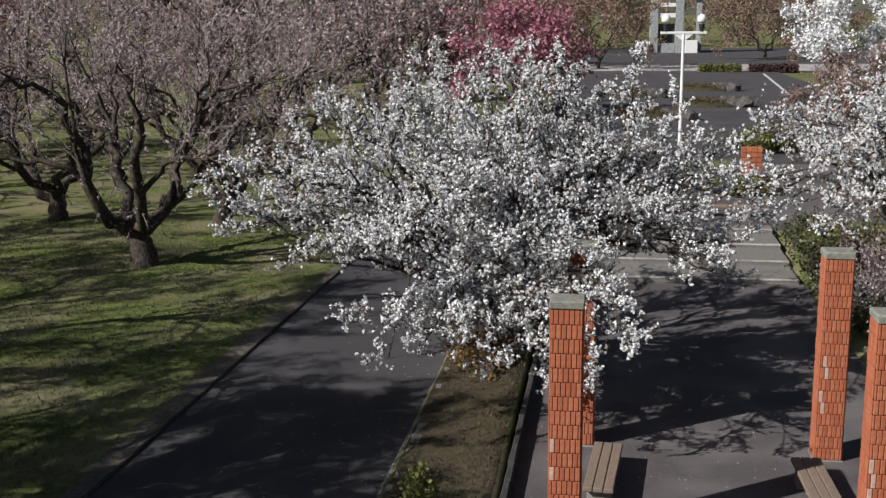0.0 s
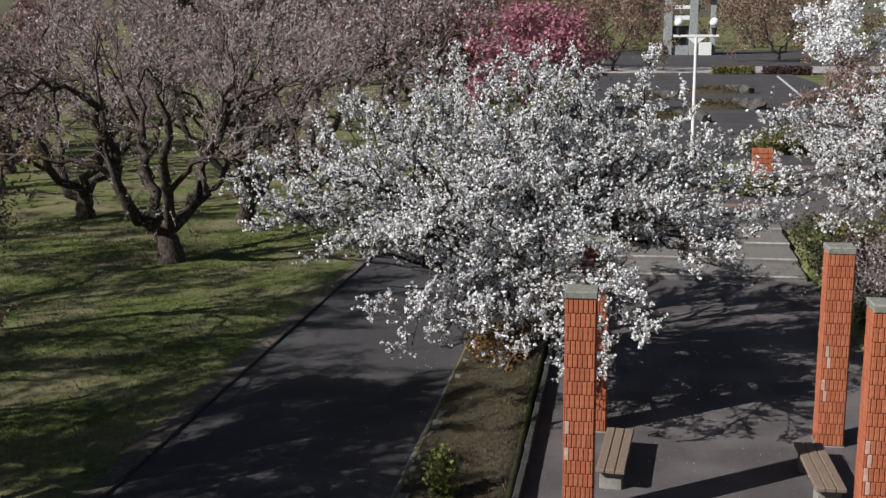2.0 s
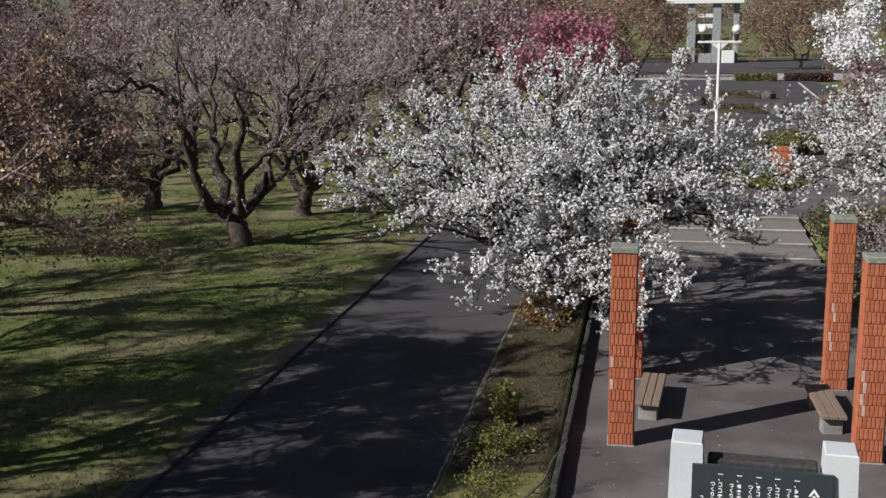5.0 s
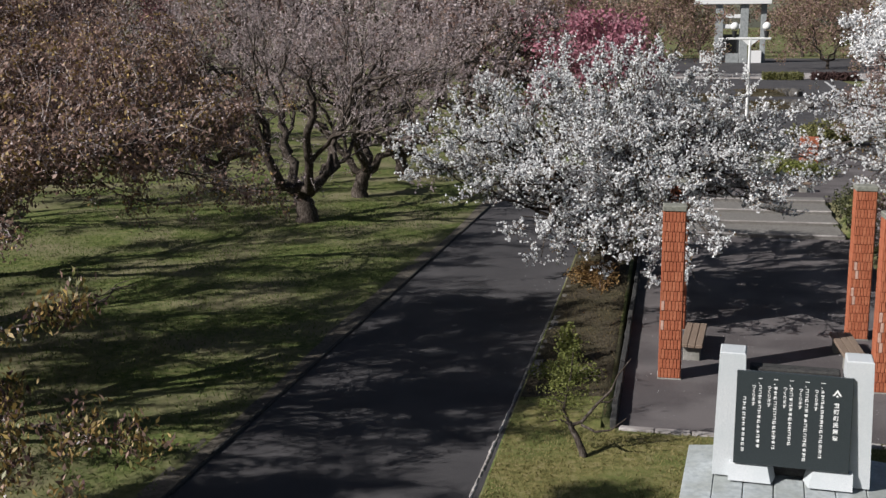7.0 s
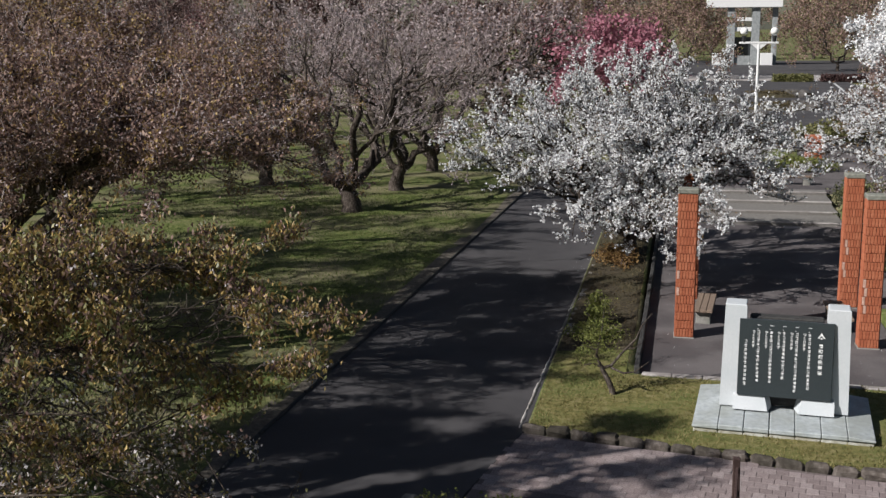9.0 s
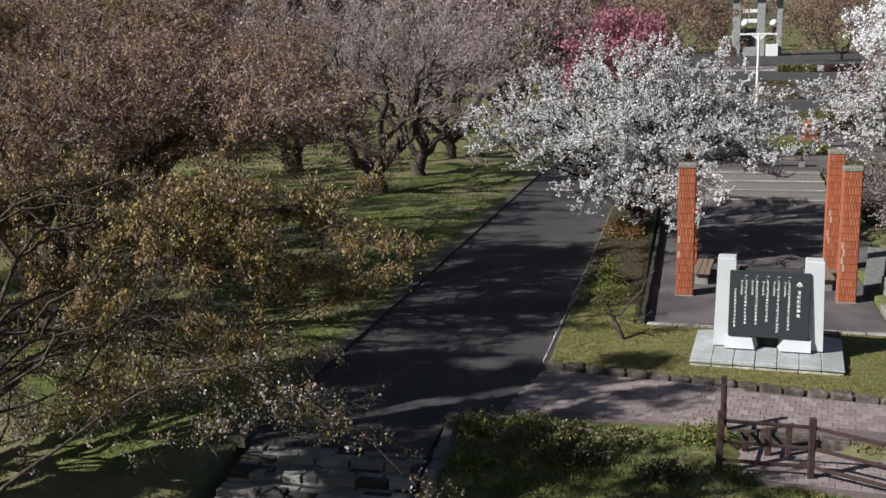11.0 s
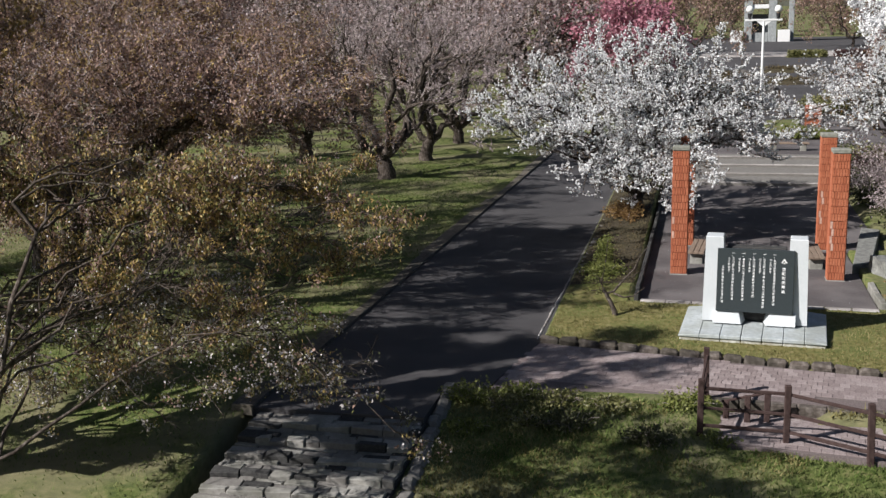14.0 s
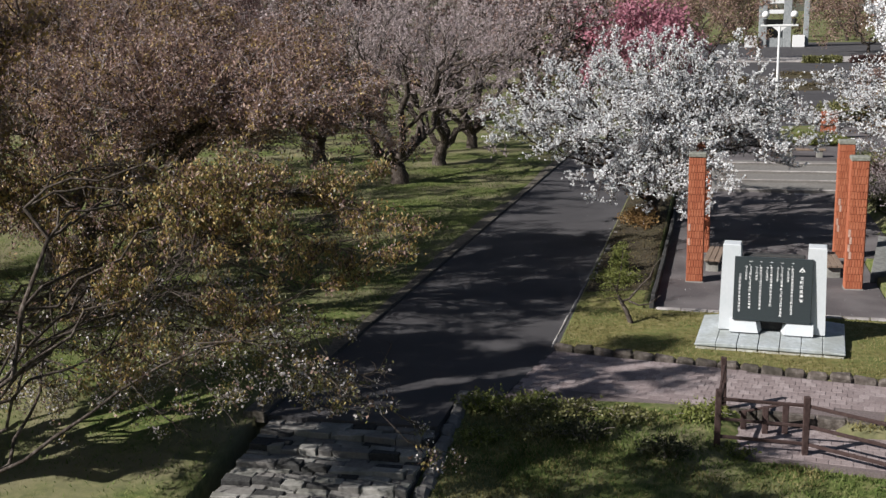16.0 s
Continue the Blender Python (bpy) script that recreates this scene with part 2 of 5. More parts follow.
def box(bm, x0, x1, y0, y1, z0, z1, bevel=0.0, jitter=0.0, rng=random):
    """A box between the given planes, its edges bevelled, its corners a little uneven."""
    vs = [bm.verts.new((x, y, z)) for z in (z0, z1) for x, y in ((x0, y0), (x1, y0), (x1, y1), (x0, y1))]
    fs = [bm.faces.new([vs[i] for i in f]) for f in ((3, 2, 1, 0), (4, 5, 6, 7), (0, 1, 5, 4), (1, 2, 6, 5), (2, 3, 7, 6), (3, 0, 4, 7))]
    if jitter:
        for v in vs:
            v.co += Vector((rng.uniform(-1, 1), rng.uniform(-1, 1), rng.uniform(-1, 1))) * jitter
    if bevel:
        bmesh.ops.bevel(bm, geom=list({e for f in fs for e in f.edges}), offset=bevel, segments=1, affect="EDGES", profile=0.5)


def prism(bm, outline, z0, z1, bevel=0.0):
    """An upright prism over an outline of (x, y) that runs anticlockwise."""
    lo = [bm.verts.new((x, y, z0)) for x, y in outline]
    hi = [bm.verts.new((x, y, z1)) for x, y in outline]
    n = len(outline)
    bm.faces.new(lo[::-1])
    top = bm.faces.new(hi)
    for i in range(n):
        bm.faces.new((lo[i], lo[(i + 1) % n], hi[(i + 1) % n], hi[i]))
    if bevel:
        bmesh.ops.bevel(bm, geom=list(top.edges), offset=bevel, segments=1, affect="EDGES", profile=0.5)


def boxed(name, material, dims, parent=None, label="", bevel=0.01, jitter=0.0):
    bm = bmesh.new()
    box(bm, *dims, bevel=bevel, jitter=jitter)
    return part(name, bm, material, parent, label)


def thing(name, place=(0, 0, 0), turn=0.0, label="", category="", group="", kind=""):
    ob = new(name)
    ob.empty_display_size = 0.2
    ob.matrix_basis = pose(*place, 0, 0, turn)
    return tagged(ob, label, category, group, kind)


def tubes(lines, sides=5):
    """One array mesh of tapered tubes; lines: (points, radii)."""
    V, F, base = [], [], 0
    ring = np.linspace(0, 2 * np.pi, sides, endpoint=False)
    cs, sn = np.cos(ring), np.sin(ring)
    for p, r in lines:
        n = len(p)
        t = np.gradient(p, axis=0)
        t /= np.linalg.norm(t, axis=1)[:, None] + 1e-9
        ref = np.array((0.31, 0.17, 0.93)) if abs(t[0, 2]) < 0.8 else np.array((0.95, 0.2, 0.1))
        a = np.cross(t, ref)
        a /= np.linalg.norm(a, axis=1)[:, None] + 1e-9
        b = np.cross(t, a)
        V.append((p[:, None] + r[:, None, None] * (a[:, None] * cs[:, None] + b[:, None] * sn[:, None])).reshape(-1, 3))
        i = np.arange(n - 1)[:, None] * sides + np.arange(sides)[None]
        j = np.arange(n - 1)[:, None] * sides + (np.arange(sides)[None] + 1) % sides
        F.append(np.stack((i, j, j + sides, i + sides), -1).reshape(-1, 4) + base)
        base += n * sides
    return np.concatenate(V), np.concatenate(F)


def petals(points, per, spread, size, rng, lean=0.4, narrow=0.75, ball=0.0, hang=0.0):
    """Small folded four-cornered leaves or flowers round each point; ball turns them outward like a tuft, hang lets them droop."""
    P = np.repeat(points, per, axis=0)
    n = len(P)
    d = rng.normal(size=(n, 3))
    if ball:
        d /= np.linalg.norm(d, axis=1)[:, None] + 1e-9
        big = np.repeat(rng.uniform(0.5, 1.3, len(points)), per)[:, None]
        P = P + d * spread * big * rng.uniform(0.3, 1.25, (n, 1))
        w = d * ball + rng.normal(0, 0.5, (n, 3)) + np.array((0, 0, lean))
    else:
        P = P + d * spread
        w = rng.normal(size=(n, 3)) + np.array((0, 0, lean))
    w /= np.linalg.norm(w, axis=1)[:, None] + 1e-9
    u = np.cross(w, rng.normal(size=(n, 3)))
    u /= np.linalg.norm(u, axis=1)[:, None] + 1e-9
    if hang:
        u = u * np.where(u[:, 2:] > 0, -1, 1) - np.array((0, 0, hang))
        u /= np.linalg.norm(u, axis=1)[:, None] + 1e-9
    v = np.cross(w, u)
    v /= np.linalg.norm(v, axis=1)[:, None] + 1e-9
    s = (size * rng.uniform(0.6, 1.35, n))[:, None]
    fold = w * s * rng.uniform(0.05, 0.4, n)[:, None]
    V = np.stack((P - u * s, P - v * s * narrow + fold, P + u * s, P + v * s * narrow + fold), 1).reshape(-1, 3)
    return V, np.arange(4 * n).reshape(-1, 4)


# ---- trees ----
def arc(p0, d0, p1, n, rng, wobble):
    """A bent line from p0, setting out along d0, to p1."""
    span = np.linalg.norm(p1 - p0)
    u = np.linspace(0, 1, n)[:, None]
    c = p0 + d0 * span * 0.5
    p = (1 - u) ** 2 * p0 + 2 * u * (1 - u) * c + u ** 2 * p1
    p[1:-1] += rng.normal(0, wobble * span, (n - 2, 3))
    return p


def unit(v):
    return v / (np.linalg.norm(v) + 1e-9)


def grow(seed, high, wide, fork=1.2, low=1.0, limbs=9, subs=9, thirds=7, twigs=4, thick=0.22, lift=0.25, trunk_lean=(0, 0), squash=1.0,
         flat=0.55, droop=-6, shift=(0, 0), leaders=4, along=0.55, boughs=(), shoots=0, taper=1.0, comb=1.0, clear=0.22, rise=1.1, side=1.0):
    """Skeleton of a spreading tree: (trunk, limb, twig lines, points for leaves)."""
    rng = np.random.default_rng(seed)
    top = np.array((trunk_lean[0], trunk_lean[1], fork))
    n = 7
    p = arc(np.zeros(3), np.array((0, 0, 1.0)), top, n, rng, 0.02)
    trunk = [(np.vstack((p[:1] - (0, 0, 0.25), p)), thick * np.concatenate(([1.7], np.linspace(1.35, 0.95, n))))]
    big, small, spots = [], [], []
    mid = low + (high - low) * 0.38
    lead = []
    for k in range(leaders):
        az = 2 * np.pi * (k + rng.uniform(-0.2, 0.2)) / leaders + seed
        out = wide * rng.uniform(0.3, 0.45)
        e = np.array((np.cos(az) * out + shift[0] * 0.5, np.sin(az) * out * squash + shift[1] * 0.5, fork + (mid - fork) * rng.uniform(0.8, 1.25) + 0.1 * high))
        s = arc(p[rng.integers(n - 3, n)], unit(np.array((np.cos(az), np.sin(az), 0.8))), e, 9, rng, 0.035)
        lead.append((az, s))
        for _ in range(shoots):
            h = s[rng.integers(1, 8)]
            d3 = unit(rng.normal(size=3) + np.array((0, 0, 0.5)))
            x = np.stack((h, h + d3 * 0.3 + rng.normal(0, 0.04, 3), h + d3 * rng.uniform(0.5, 1.0)))
            small.append((x, np.linspace(0.012, 0.004, 3)))
            spots.append(np.concatenate((x[1:], (x[1:2] + x[2:]) / 2)))
        big.append((s, thick * np.linspace(0.72, 0.36, 9)))
    for i in range(limbs + len(boughs)):
        az = 2 * np.pi * (i * 0.618 + rng.uniform(-0.06, 0.06))
        el = radians(droop + (80 - droop) * (min(i, limbs - 1) + 0.5) / limbs)
        reach = wide * rng.uniform(0.8, 0.98) * max(0.2, np.cos(el)) ** (taper - 1)
        end = np.array((np.cos(az) * np.cos(el) * reach + shift[0], np.sin(az) * np.cos(el) * reach * squash + shift[1],
                        mid + (high - mid if el > 0 else (mid - low) * 2.2) * np.sin(el) * rng.uniform(0.86, 1.0)))
        if i >= limbs:
            end = np.array(boughs[i - limbs], dtype=float)
            az, el = np.arctan2(end[1], end[0]), 0.0
        _, host = min(lead, key=lambda l: abs((l[0] - az + np.pi) % (2 * np.pi) - np.pi) + rng.uniform(0, 0.5))
        at = rng.integers(2, 9)
        start = host[at]
        out = unit(np.array((np.cos(az), np.sin(az), rise if el < 0.6 else 2.0)))
        q = arc(start, out, end, 12, rng, 0.022)
        r0 = thick * rng.uniform(0.3, 0.44) * (1.15 - 0.05 * at)
        big.append((q, r0 * np.linspace(1, 0.12, 12) ** 0.9))
        for k in range(subs):
            u = clear + (1 - clear) * (k + rng.uniform(0, 0.9)) / subs
            f = min(10.99, u * 11)
            a = q[int(f)] + (q[int(f) + 1] - q[int(f)]) * (f % 1)
            tan = unit(q[min(11, int(f) + 1)] - q[int(f)])
            rad = unit(np.array((a[0], a[1], 0.0)))
            d = rng.normal(size=3)
            d[2] *= flat
            d = unit(tan * along + unit(d) * 1.0 + rad * 0.35 + np.array((0, 0, lift)))
            ln = wide * side * rng.uniform(0.22, 0.42) * (1.15 - 0.5 * u)
            e = a + d * ln
            e[2] = max(e[2], low * rng.uniform(0.7, 1.1))
            s = arc(a, unit(tan + d), e, 7, rng, 0.035)
            big.append((s, max(0.012, r0 * 0.34 * (1.1 - 0.7 * u)) * np.linspace(1, 0.22, 7)))
            for j in range(thirds):
                v = 0.15 + 0.85 * (j + rng.uniform(0, 0.9)) / thirds
                g = min(5.99, v * 6)
                b = s[int(g)] + (s[int(g) + 1] - s[int(g)]) * (g % 1)
                d2 = rng.normal(size=3)
                d2[2] *= flat
                d2 = unit(unit(d2) * comb + d * 0.6 + np.array((0, 0, lift)))
                ln2 = ln * rng.uniform(0.25, 0.5)
                w = arc(b, unit(d + d2), b + d2 * ln2, 5, rng, 0.05)
                small.append((w, np.linspace(0.013, 0.005, 5)))
                spots.append(w[1:])
                for _ in range(twigs):
                    h = rng.integers(1, 5)
                    d3 = unit(rng.normal(size=3) * comb + d2 * 0.5 + np.array((0, 0, lift)))
                    ln3 = ln2 * rng.uniform(0.25, 0.6) + 0.06
                    x = np.stack((w[h], w[h] + d3 * ln3 * 0.5 + rng.normal(0, 0.03, 3) * ln3, w[h] + d3 * ln3))
                    small.append((x, np.linspace(0.007, 0.003, 3)))
                    spots.append(x[1:])
    return trunk, big, small, np.concatenate(spots)


def build_tree(name, seed, place, turn, label, category, crowns, group="", twig_sides=3, twig_scale=1.0, gaps=-9.0, clumps=1.3, bare=None, **shape):
    """crowns: (part name, material, share of the spots, petals per spot, spread, size, label)."""
    rng = np.random.default_rng(seed + 500)
    trunk, big, small, spots = grow(seed, **shape)
    tr = thing(name, place, turn, label, category, group)
    link_mesh("trunk", raw_mesh("trunk", *tubes(trunk, 10)), M_BARK, tr)
    link_mesh("branchwork", raw_mesh("branchwork", *tubes(big, 6)), M_BARK, tr)
    link_mesh("brushwood", raw_mesh("brushwood", *tubes([(p[::2], r[::2] * twig_scale) for p, r in small], twig_sides)), bare or M_TWIG, tr)["kind"] = "stuff"
    k = rng.normal(0, clumps, (6, 3))
    patch = np.sin(spots @ k.T + rng.uniform(0, 6, 6)).sum(1) / 6
    for pname, m, share, per, spread, size, lab, *form in crowns:
        pick = spots[(rng.random(len(spots)) < share) & (patch > gaps)]
        link_mesh(pname, raw_mesh(pname, *petals(pick, per, spread, size, rng, **(form[0] if form else {}))), m, tr, lab)
    for ob in tr.children:
        if ob.name.startswith(("trunk", "branchwork")):
            ob.data.polygons.foreach_set("use_smooth", np.ones(len(ob.data.polygons), dtype=bool))
    return tr


# ---- ground ----
def slope(y):
    return -0.12 * min(14.0, max(0.0, 6.3 - y))


def lawn_edge(y):
    return -8.9 + 1.1 * min(1.0, max(0.0, (y - 4.5) / 53.5))


def ground_z(x, y):
    wob = 0.05 * noise.noise((x * 0.25, y * 0.25, 0.0)) + 0.015 * noise.noise((x * 1.3, y * 1.3, 4.0))
    if lawn_edge(y) < x < (-3.25 if y > 6.6 else -4.9) and y > 4.5:
        return -0.12 if y < 58 else 0.45
    if lawn_edge(y) < x < -4.9 and y > -1.7:
        return slope(y) - 0.5
    if x <= lawn_edge(y):
        return 0.05 + wob * 1.4 + slope(y) * 0.9
    if y > 37.5:
        return (-0.1 if y < 42.4 and -1.3 < x < 6.6 else 0.45 if -1.3 < x < 12 or y > 50 else 0.4 + wob) if x > -3.25 else 0.1 + wob
    if y > 14.55:
        if x < -1.22:
            return 0.05 + 0.14 * (x + 3.25) / 2.0 + wob * 0.5
        return -0.12 if x < (5.35 if y < 22 else 6.7) else 0.16 + wob
    if y > 10.45 - 0.2 * max(0.0, x + 3.4):
        return 0.04 + wob * 0.5
    if y > 6.9 - 0.08 * max(0.0, x):
        return -0.12
    if x > 0.8 and 4.7 - 0.15 * x < y < (6.8 if x < 3.2 else 6.35) - 0.08 * x:
        return -0.34
    return slope(y) - 0.03 + wob


def lines(lo, hi, fine_lo, fine_hi, step, extra):
    a = list(np.arange(fine_lo, fine_hi + 1e-6, step))
    k = step
    while a[0] > lo:
        k *= 1.5
        a.insert(0, a[0] - k)
    k = step
    while a[-1] < hi:
        k *= 1.5
        a.append(a[-1] + k)
    return np.array(sorted(set(np.round(a + list(extra), 3))))


gx = lines(-2500, 2500, -36, 12, 0.4, (-8.91, -8.89, -4.91, -4.89, -3.26, -3.24, -1.23, -1.21, 5.34, 5.36))
gy = lines(-2500, 2500, -12, 60, 0.4, (6.19, 6.21, 14.54, 14.56, 37.49, 37.51))
gv = np.array([(x, y, ground_z(x, y)) for y in gy for x in gx])
gi = np.arange(len(gx) - 1)[None] + len(gx) * np.arange(len(gy) - 1)[:, None]
gf = np.stack((gi, gi + 1, gi + 1 + len(gx), gi + len(gx)), -1).reshape(-1, 4)
ground = tagged(link_mesh("ground", raw_mesh("ground", gv, gf), M_LAWN), "mottled spring lawn with worn yellow and brown patches", "lawn", kind="structure")

# bare soil of the bed between path and plaza
bed_x, bed_y = np.linspace(-3.2, -1.1, 10), np.arange(16.0, 36, 0.5)
bv = np.array([(x, y, ground_z(x, y) + 0.012 + 0.02 * noise.noise((x * 2, y * 2, 1))) for y in bed_y for x in bed_x])
bi = np.arange(len(bed_x) - 1)[None] + len(bed_x) * np.arange(len(bed_y) - 1)[:, None]
bed = link_mesh("bed", raw_mesh("bed", bv, np.stack((bi, bi + 1, bi + 1 + len(bed_x), bi + len(bed_x)), -1).reshape(-1, 4)), M_SOIL)
tagged(bed, "bare brown planting bed with dry weeds", "planting bed", kind="structure")
# thin dry turf round the monument
TURF = [(-3.2, 10.5), (9.0, 8.12), (9.0, 14.1), (5.3, 14.12), (-1.0, 14.35), (-1.35, 14.6), (-1.35, 16.2), (-3.2, 16.2)]


def in_turf(x, y):
    n, hit = len(TURF), False
    for i in range(n):
        (xa, ya), (xb, yb) = TURF[i], TURF[(i + 1) % n]
        if (ya > y) != (yb > y) and x < xa + (xb - xa) * (y - ya) / (yb - ya):
            hit = not hit
    return hit


tx, ty = np.arange(-3.2, 9.0, 0.15), np.arange(8.1, 16.21, 0.15)
tv = np.array([(x, y, ground_z(x, y) + 0.006) for y in ty for x in tx])
tf = np.array([(a, a + 1, a + 1 + len(tx), a + len(tx)) for j in range(len(ty) - 1) for i in range(len(tx) - 1) for a in (j * len(tx) + i,)
               if all(in_turf(tx[i + p], ty[j + q]) for p, q in ((0, 0), (1, 0), (1, 1), (0, 1)))])
tagged(link_mesh("monument_turf", raw_mesh("monument_turf", tv, tf), M_DRYLAWN), "thin dry yellow turf round the monument", "lawn", kind="structure")
# asphalt path between the lawns
bm = bmesh.new()
prism(bm, [(-8.6, 4.55), (-4.9, 4.55), (-4.88, 6.55), (-3.95, 6.6), (-3.26, 10.4), (-3.12, 60), (-7.45, 60)], -0.2, 0.0)
tagged(part("path", bm, M_ASPH), "dark grey worn asphalt footpath through the park", "path", kind="structure")
# plaza between the gate pillars
bm = bmesh.new()
prism(bm, [(-1.08, 14.62), (5.3, 14.4), (5.3, 21.9), (6.6, 22.4), (6.6, 36.4), (-0.95, 36.4)], -0.2, 0.004)
tagged(part("plaza", bm, M_PLAZA), "grey brown paved plaza behind the gate pillars", "pavement", kind="structure")
# steps up to the terrace
for i in range(4):
    bm = bmesh.new()
    box(bm, -1.0, 6.4, 36.2 + 1.95 * i, 42.9, -0.2 + 0.001 * i, 0.15 * (i + 1), 0.015)
    flight = tagged(part("step", bm, M_STEP), "broad grey stone step up to the terrace", "step", "terrace steps", "structure")
    bm = bmesh.new()
    box(bm, -0.99, 6.39, 36.185 + 1.95 * i, 36.29 + 1.95 * i, 0.15 * i + 0.1, 0.15 * (i + 1) + 0.006, 0.01)
    part("nosing", bm, M_CAPPALE, flight, "pale worn nosing")
bm = bmesh.new()
prism(bm, [(-3.0, 42.5), (14, 42.5), (14, 60), (-3.0, 60)], 0.2, 0.592)
tagged(part("terrace", bm, M_PLAZA), "pale grey paved terrace above the steps", "pavement", kind="structure")
bm = bmesh.new()
prism(bm, [(4.0, 53.3), (6.2, 53.5), (6.9, 61.0), (4.7, 60.3)], 0.5, 0.63, 0.03)
tagged(part("grass_island", bm, M_LAWN), "small green grass island on the terrace", "lawn", kind="structure")
bm = bmesh.new()
prism(bm, [(-4.0, 60.2), (22, 60.2), (22, 150), (70, 152), (70, 250), (-30, 250), (-30, 152), (-4.0, 150)], 0.2, 0.6)
tagged(part("car_park", bm, M_ASPH), "wide empty dark asphalt yard", "road", kind="structure")


def kerb_run(name, material, x0, y0, x1, y1, width, z0, z1, length, label, gap=0.012, seed=1, rough=0.008):
    """A row of kerb stones from one point to another, each a piece of its own."""
    rng = random.Random(seed)
    dx, dy = x1 - x0, y1 - y0
    run = math.hypot(dx, dy)
    n = max(1, round(run / length))
    ob = thing(name, (x0, y0, 0), math.degrees(math.atan2(dy, dx)), label, "kerb", "", "structure")
    step = run / n
    shapes = []
    for v in range(3):
        bm = bmesh.new()
        box(bm, gap / 2, step - gap / 2, -width / 2, width / 2, z0, z1, 0.015 + rough, rough, rng)
        me = bpy.data.meshes.new("stone")
        bm.to_mesh(me)
        bm.free()
        me.materials.append(material)
        shapes.append(me)
    for i in range(n):
        s = new("stone", shapes[rng.randrange(3)])
        s.parent = ob
        s.matrix_basis = pose(i * step, rng.uniform(-0.008, 0.008), rng.uniform(-0.012, 0.012), rng.uniform(-1, 1), 0, rng.uniform(-0.5, 0.5))
    return ob


kerb_run("lawn_kerb", M_DARKKERB, -8.62, 4.5, -7.5, 58, 0.08, -0.2, 0.06, 0.9, "dark weathered kerb stones along the lawn", seed=2)
bm = bmesh.new()
prism(bm, [(-9.15, 4.6), (-8.67, 4.6), (-7.55, 58), (-8.05, 58)], -0.2, 0.028)
tagged(part("dirt_strip", bm, M_DIRT), "trodden grey brown dirt along the lawn kerb", "verge", kind="structure")
kerb_run("path_kerb", M_STEP, -3.3, 17.4, -3.16, 34, 0.09, -0.2, 0.035, 0.45, "pale low kerb stones along the asphalt path", seed=3)
kerb_run("edge_stones", M_CAPPALE, -3.4, 10.45, -3.31, 17.3, 0.07, -0.2, 0.028, 0.3, "thin broken line of white edging stones on the path", seed=31, rough=0.012)
kerb_run("gutter_slabs", M_STEP, -3.1, 17.6, -2.97, 34, 0.26, -0.2, 0.06, 0.6, "grey dirty slabs between path and grass", seed=32, rough=0.02)
kerb_run("plaza_kerb", M_DARKKERB, -1.16, 14.5, -0.97, 36, 0.13, -0.2, 0.24, 0.8, "dark raised kerb of the plaza", seed=4)
kerb_run("lawn_border", M_EARTHSTONE, -3.3, 10.38, 9.0, 8.0, 0.24, -0.2, 0.15, 0.5, "rough dark stones bordering the monument lawn", seed=5, rough=0.05)
kerb_run("plaza_front_edge", M_CAPPALE, -1.05, 14.5, 5.3, 14.3, 0.22, -0.2, 0.075, 0.7, "pale worn concrete edge of the plaza", seed=9)
boxed_slab = bmesh.new()
box(boxed_slab, 4.0, 4.7, 35.5, 36.0, -0.1, 0.03, 0.01)
tagged(part("threshold_slab", boxed_slab, M_CAPPALE), "small pale slab before the terrace steps", "slab", kind="structure")
kerb_run("stair_kerb", M_STEP, -4.78, 6.7, -4.56, 0.0, 0.28, -1.6, 0.1, 0.42, "rough grey stone kerb beside the path stairs", seed=6, rough=0.05).rotation_euler[1] = radians(6.8)
kerb_run("middle_kerb", M_EARTHSTONE, 0.85, 6.72, 9.0, 6.05, 0.2, -0.45, 0.0, 0.6, "low stone kerb between the brick paths", seed=7)
kerb_run("plaza_edge", M_KERB, 5.42, 14.5, 5.42, 17.0, 0.18, -0.2, 0.2, 0.7, "grey stone kerb on the plaza side", seed=8)

# stairs of the path, going down: rubble treads behind rough nosing stones
srng = random.Random(77)
for i in range(10):
    y1 = 4.54 - 0.62 * i
    z1 = -0.085 * (i + 1)
    step = thing("step", (0, 0, 0), 0, "wide worn stone step of the path with an uneven nosing", "step", "path steps", "structure")
    boxed("bedding", M_DARKKERB, (-8.5, -4.87, y1 - 0.52, y1 + 0.1, -1.8, z1 - 0.05), step, "dark earth between the stones", 0.01, 0.01)
    for y0, deep, lift, rough in ((y1 - 0.66, 0.2, 0.03, 0.03), (y1 - 0.45, 0.26, 0.0, 0.02), (y1 - 0.18, 0.25, 0.0, 0.02)):
        x = -8.5
        while x < -4.95:
            x1 = min(-4.88, x + srng.uniform(0.28, 0.85))
            bm = bmesh.new()
            box(bm, x + 0.012, x1 - 0.012, y0 + srng.uniform(-0.04, 0.03), y0 + deep, -1.8 if lift else z1 - 0.2, z1 + lift + srng.uniform(-0.035, 0.02), 0.014, rough, srng)
            part("stone", bm, srng.choice((M_KERB, M_STEP, M_STEP, M_KERB, M_DARKKERB)), step)
            x = x1

# ---- gate pillars ----
def tile_mesh(wide, material):
    bm = bmesh.new()
    box(bm, -wide / 2, wide / 2, -0.012, 0.012, -0.107, 0.107, 0.006)
    me = bpy.data.meshes.new("tile")
    bm.to_mesh(me)
    bm.free()
    me.materials.append(material)
    return me


TILE, HALF, PALE = tile_mesh(0.067, M_TILE), tile_mesh(0.03, M_TILE), tile_mesh(0.067, M_TILEPALE)


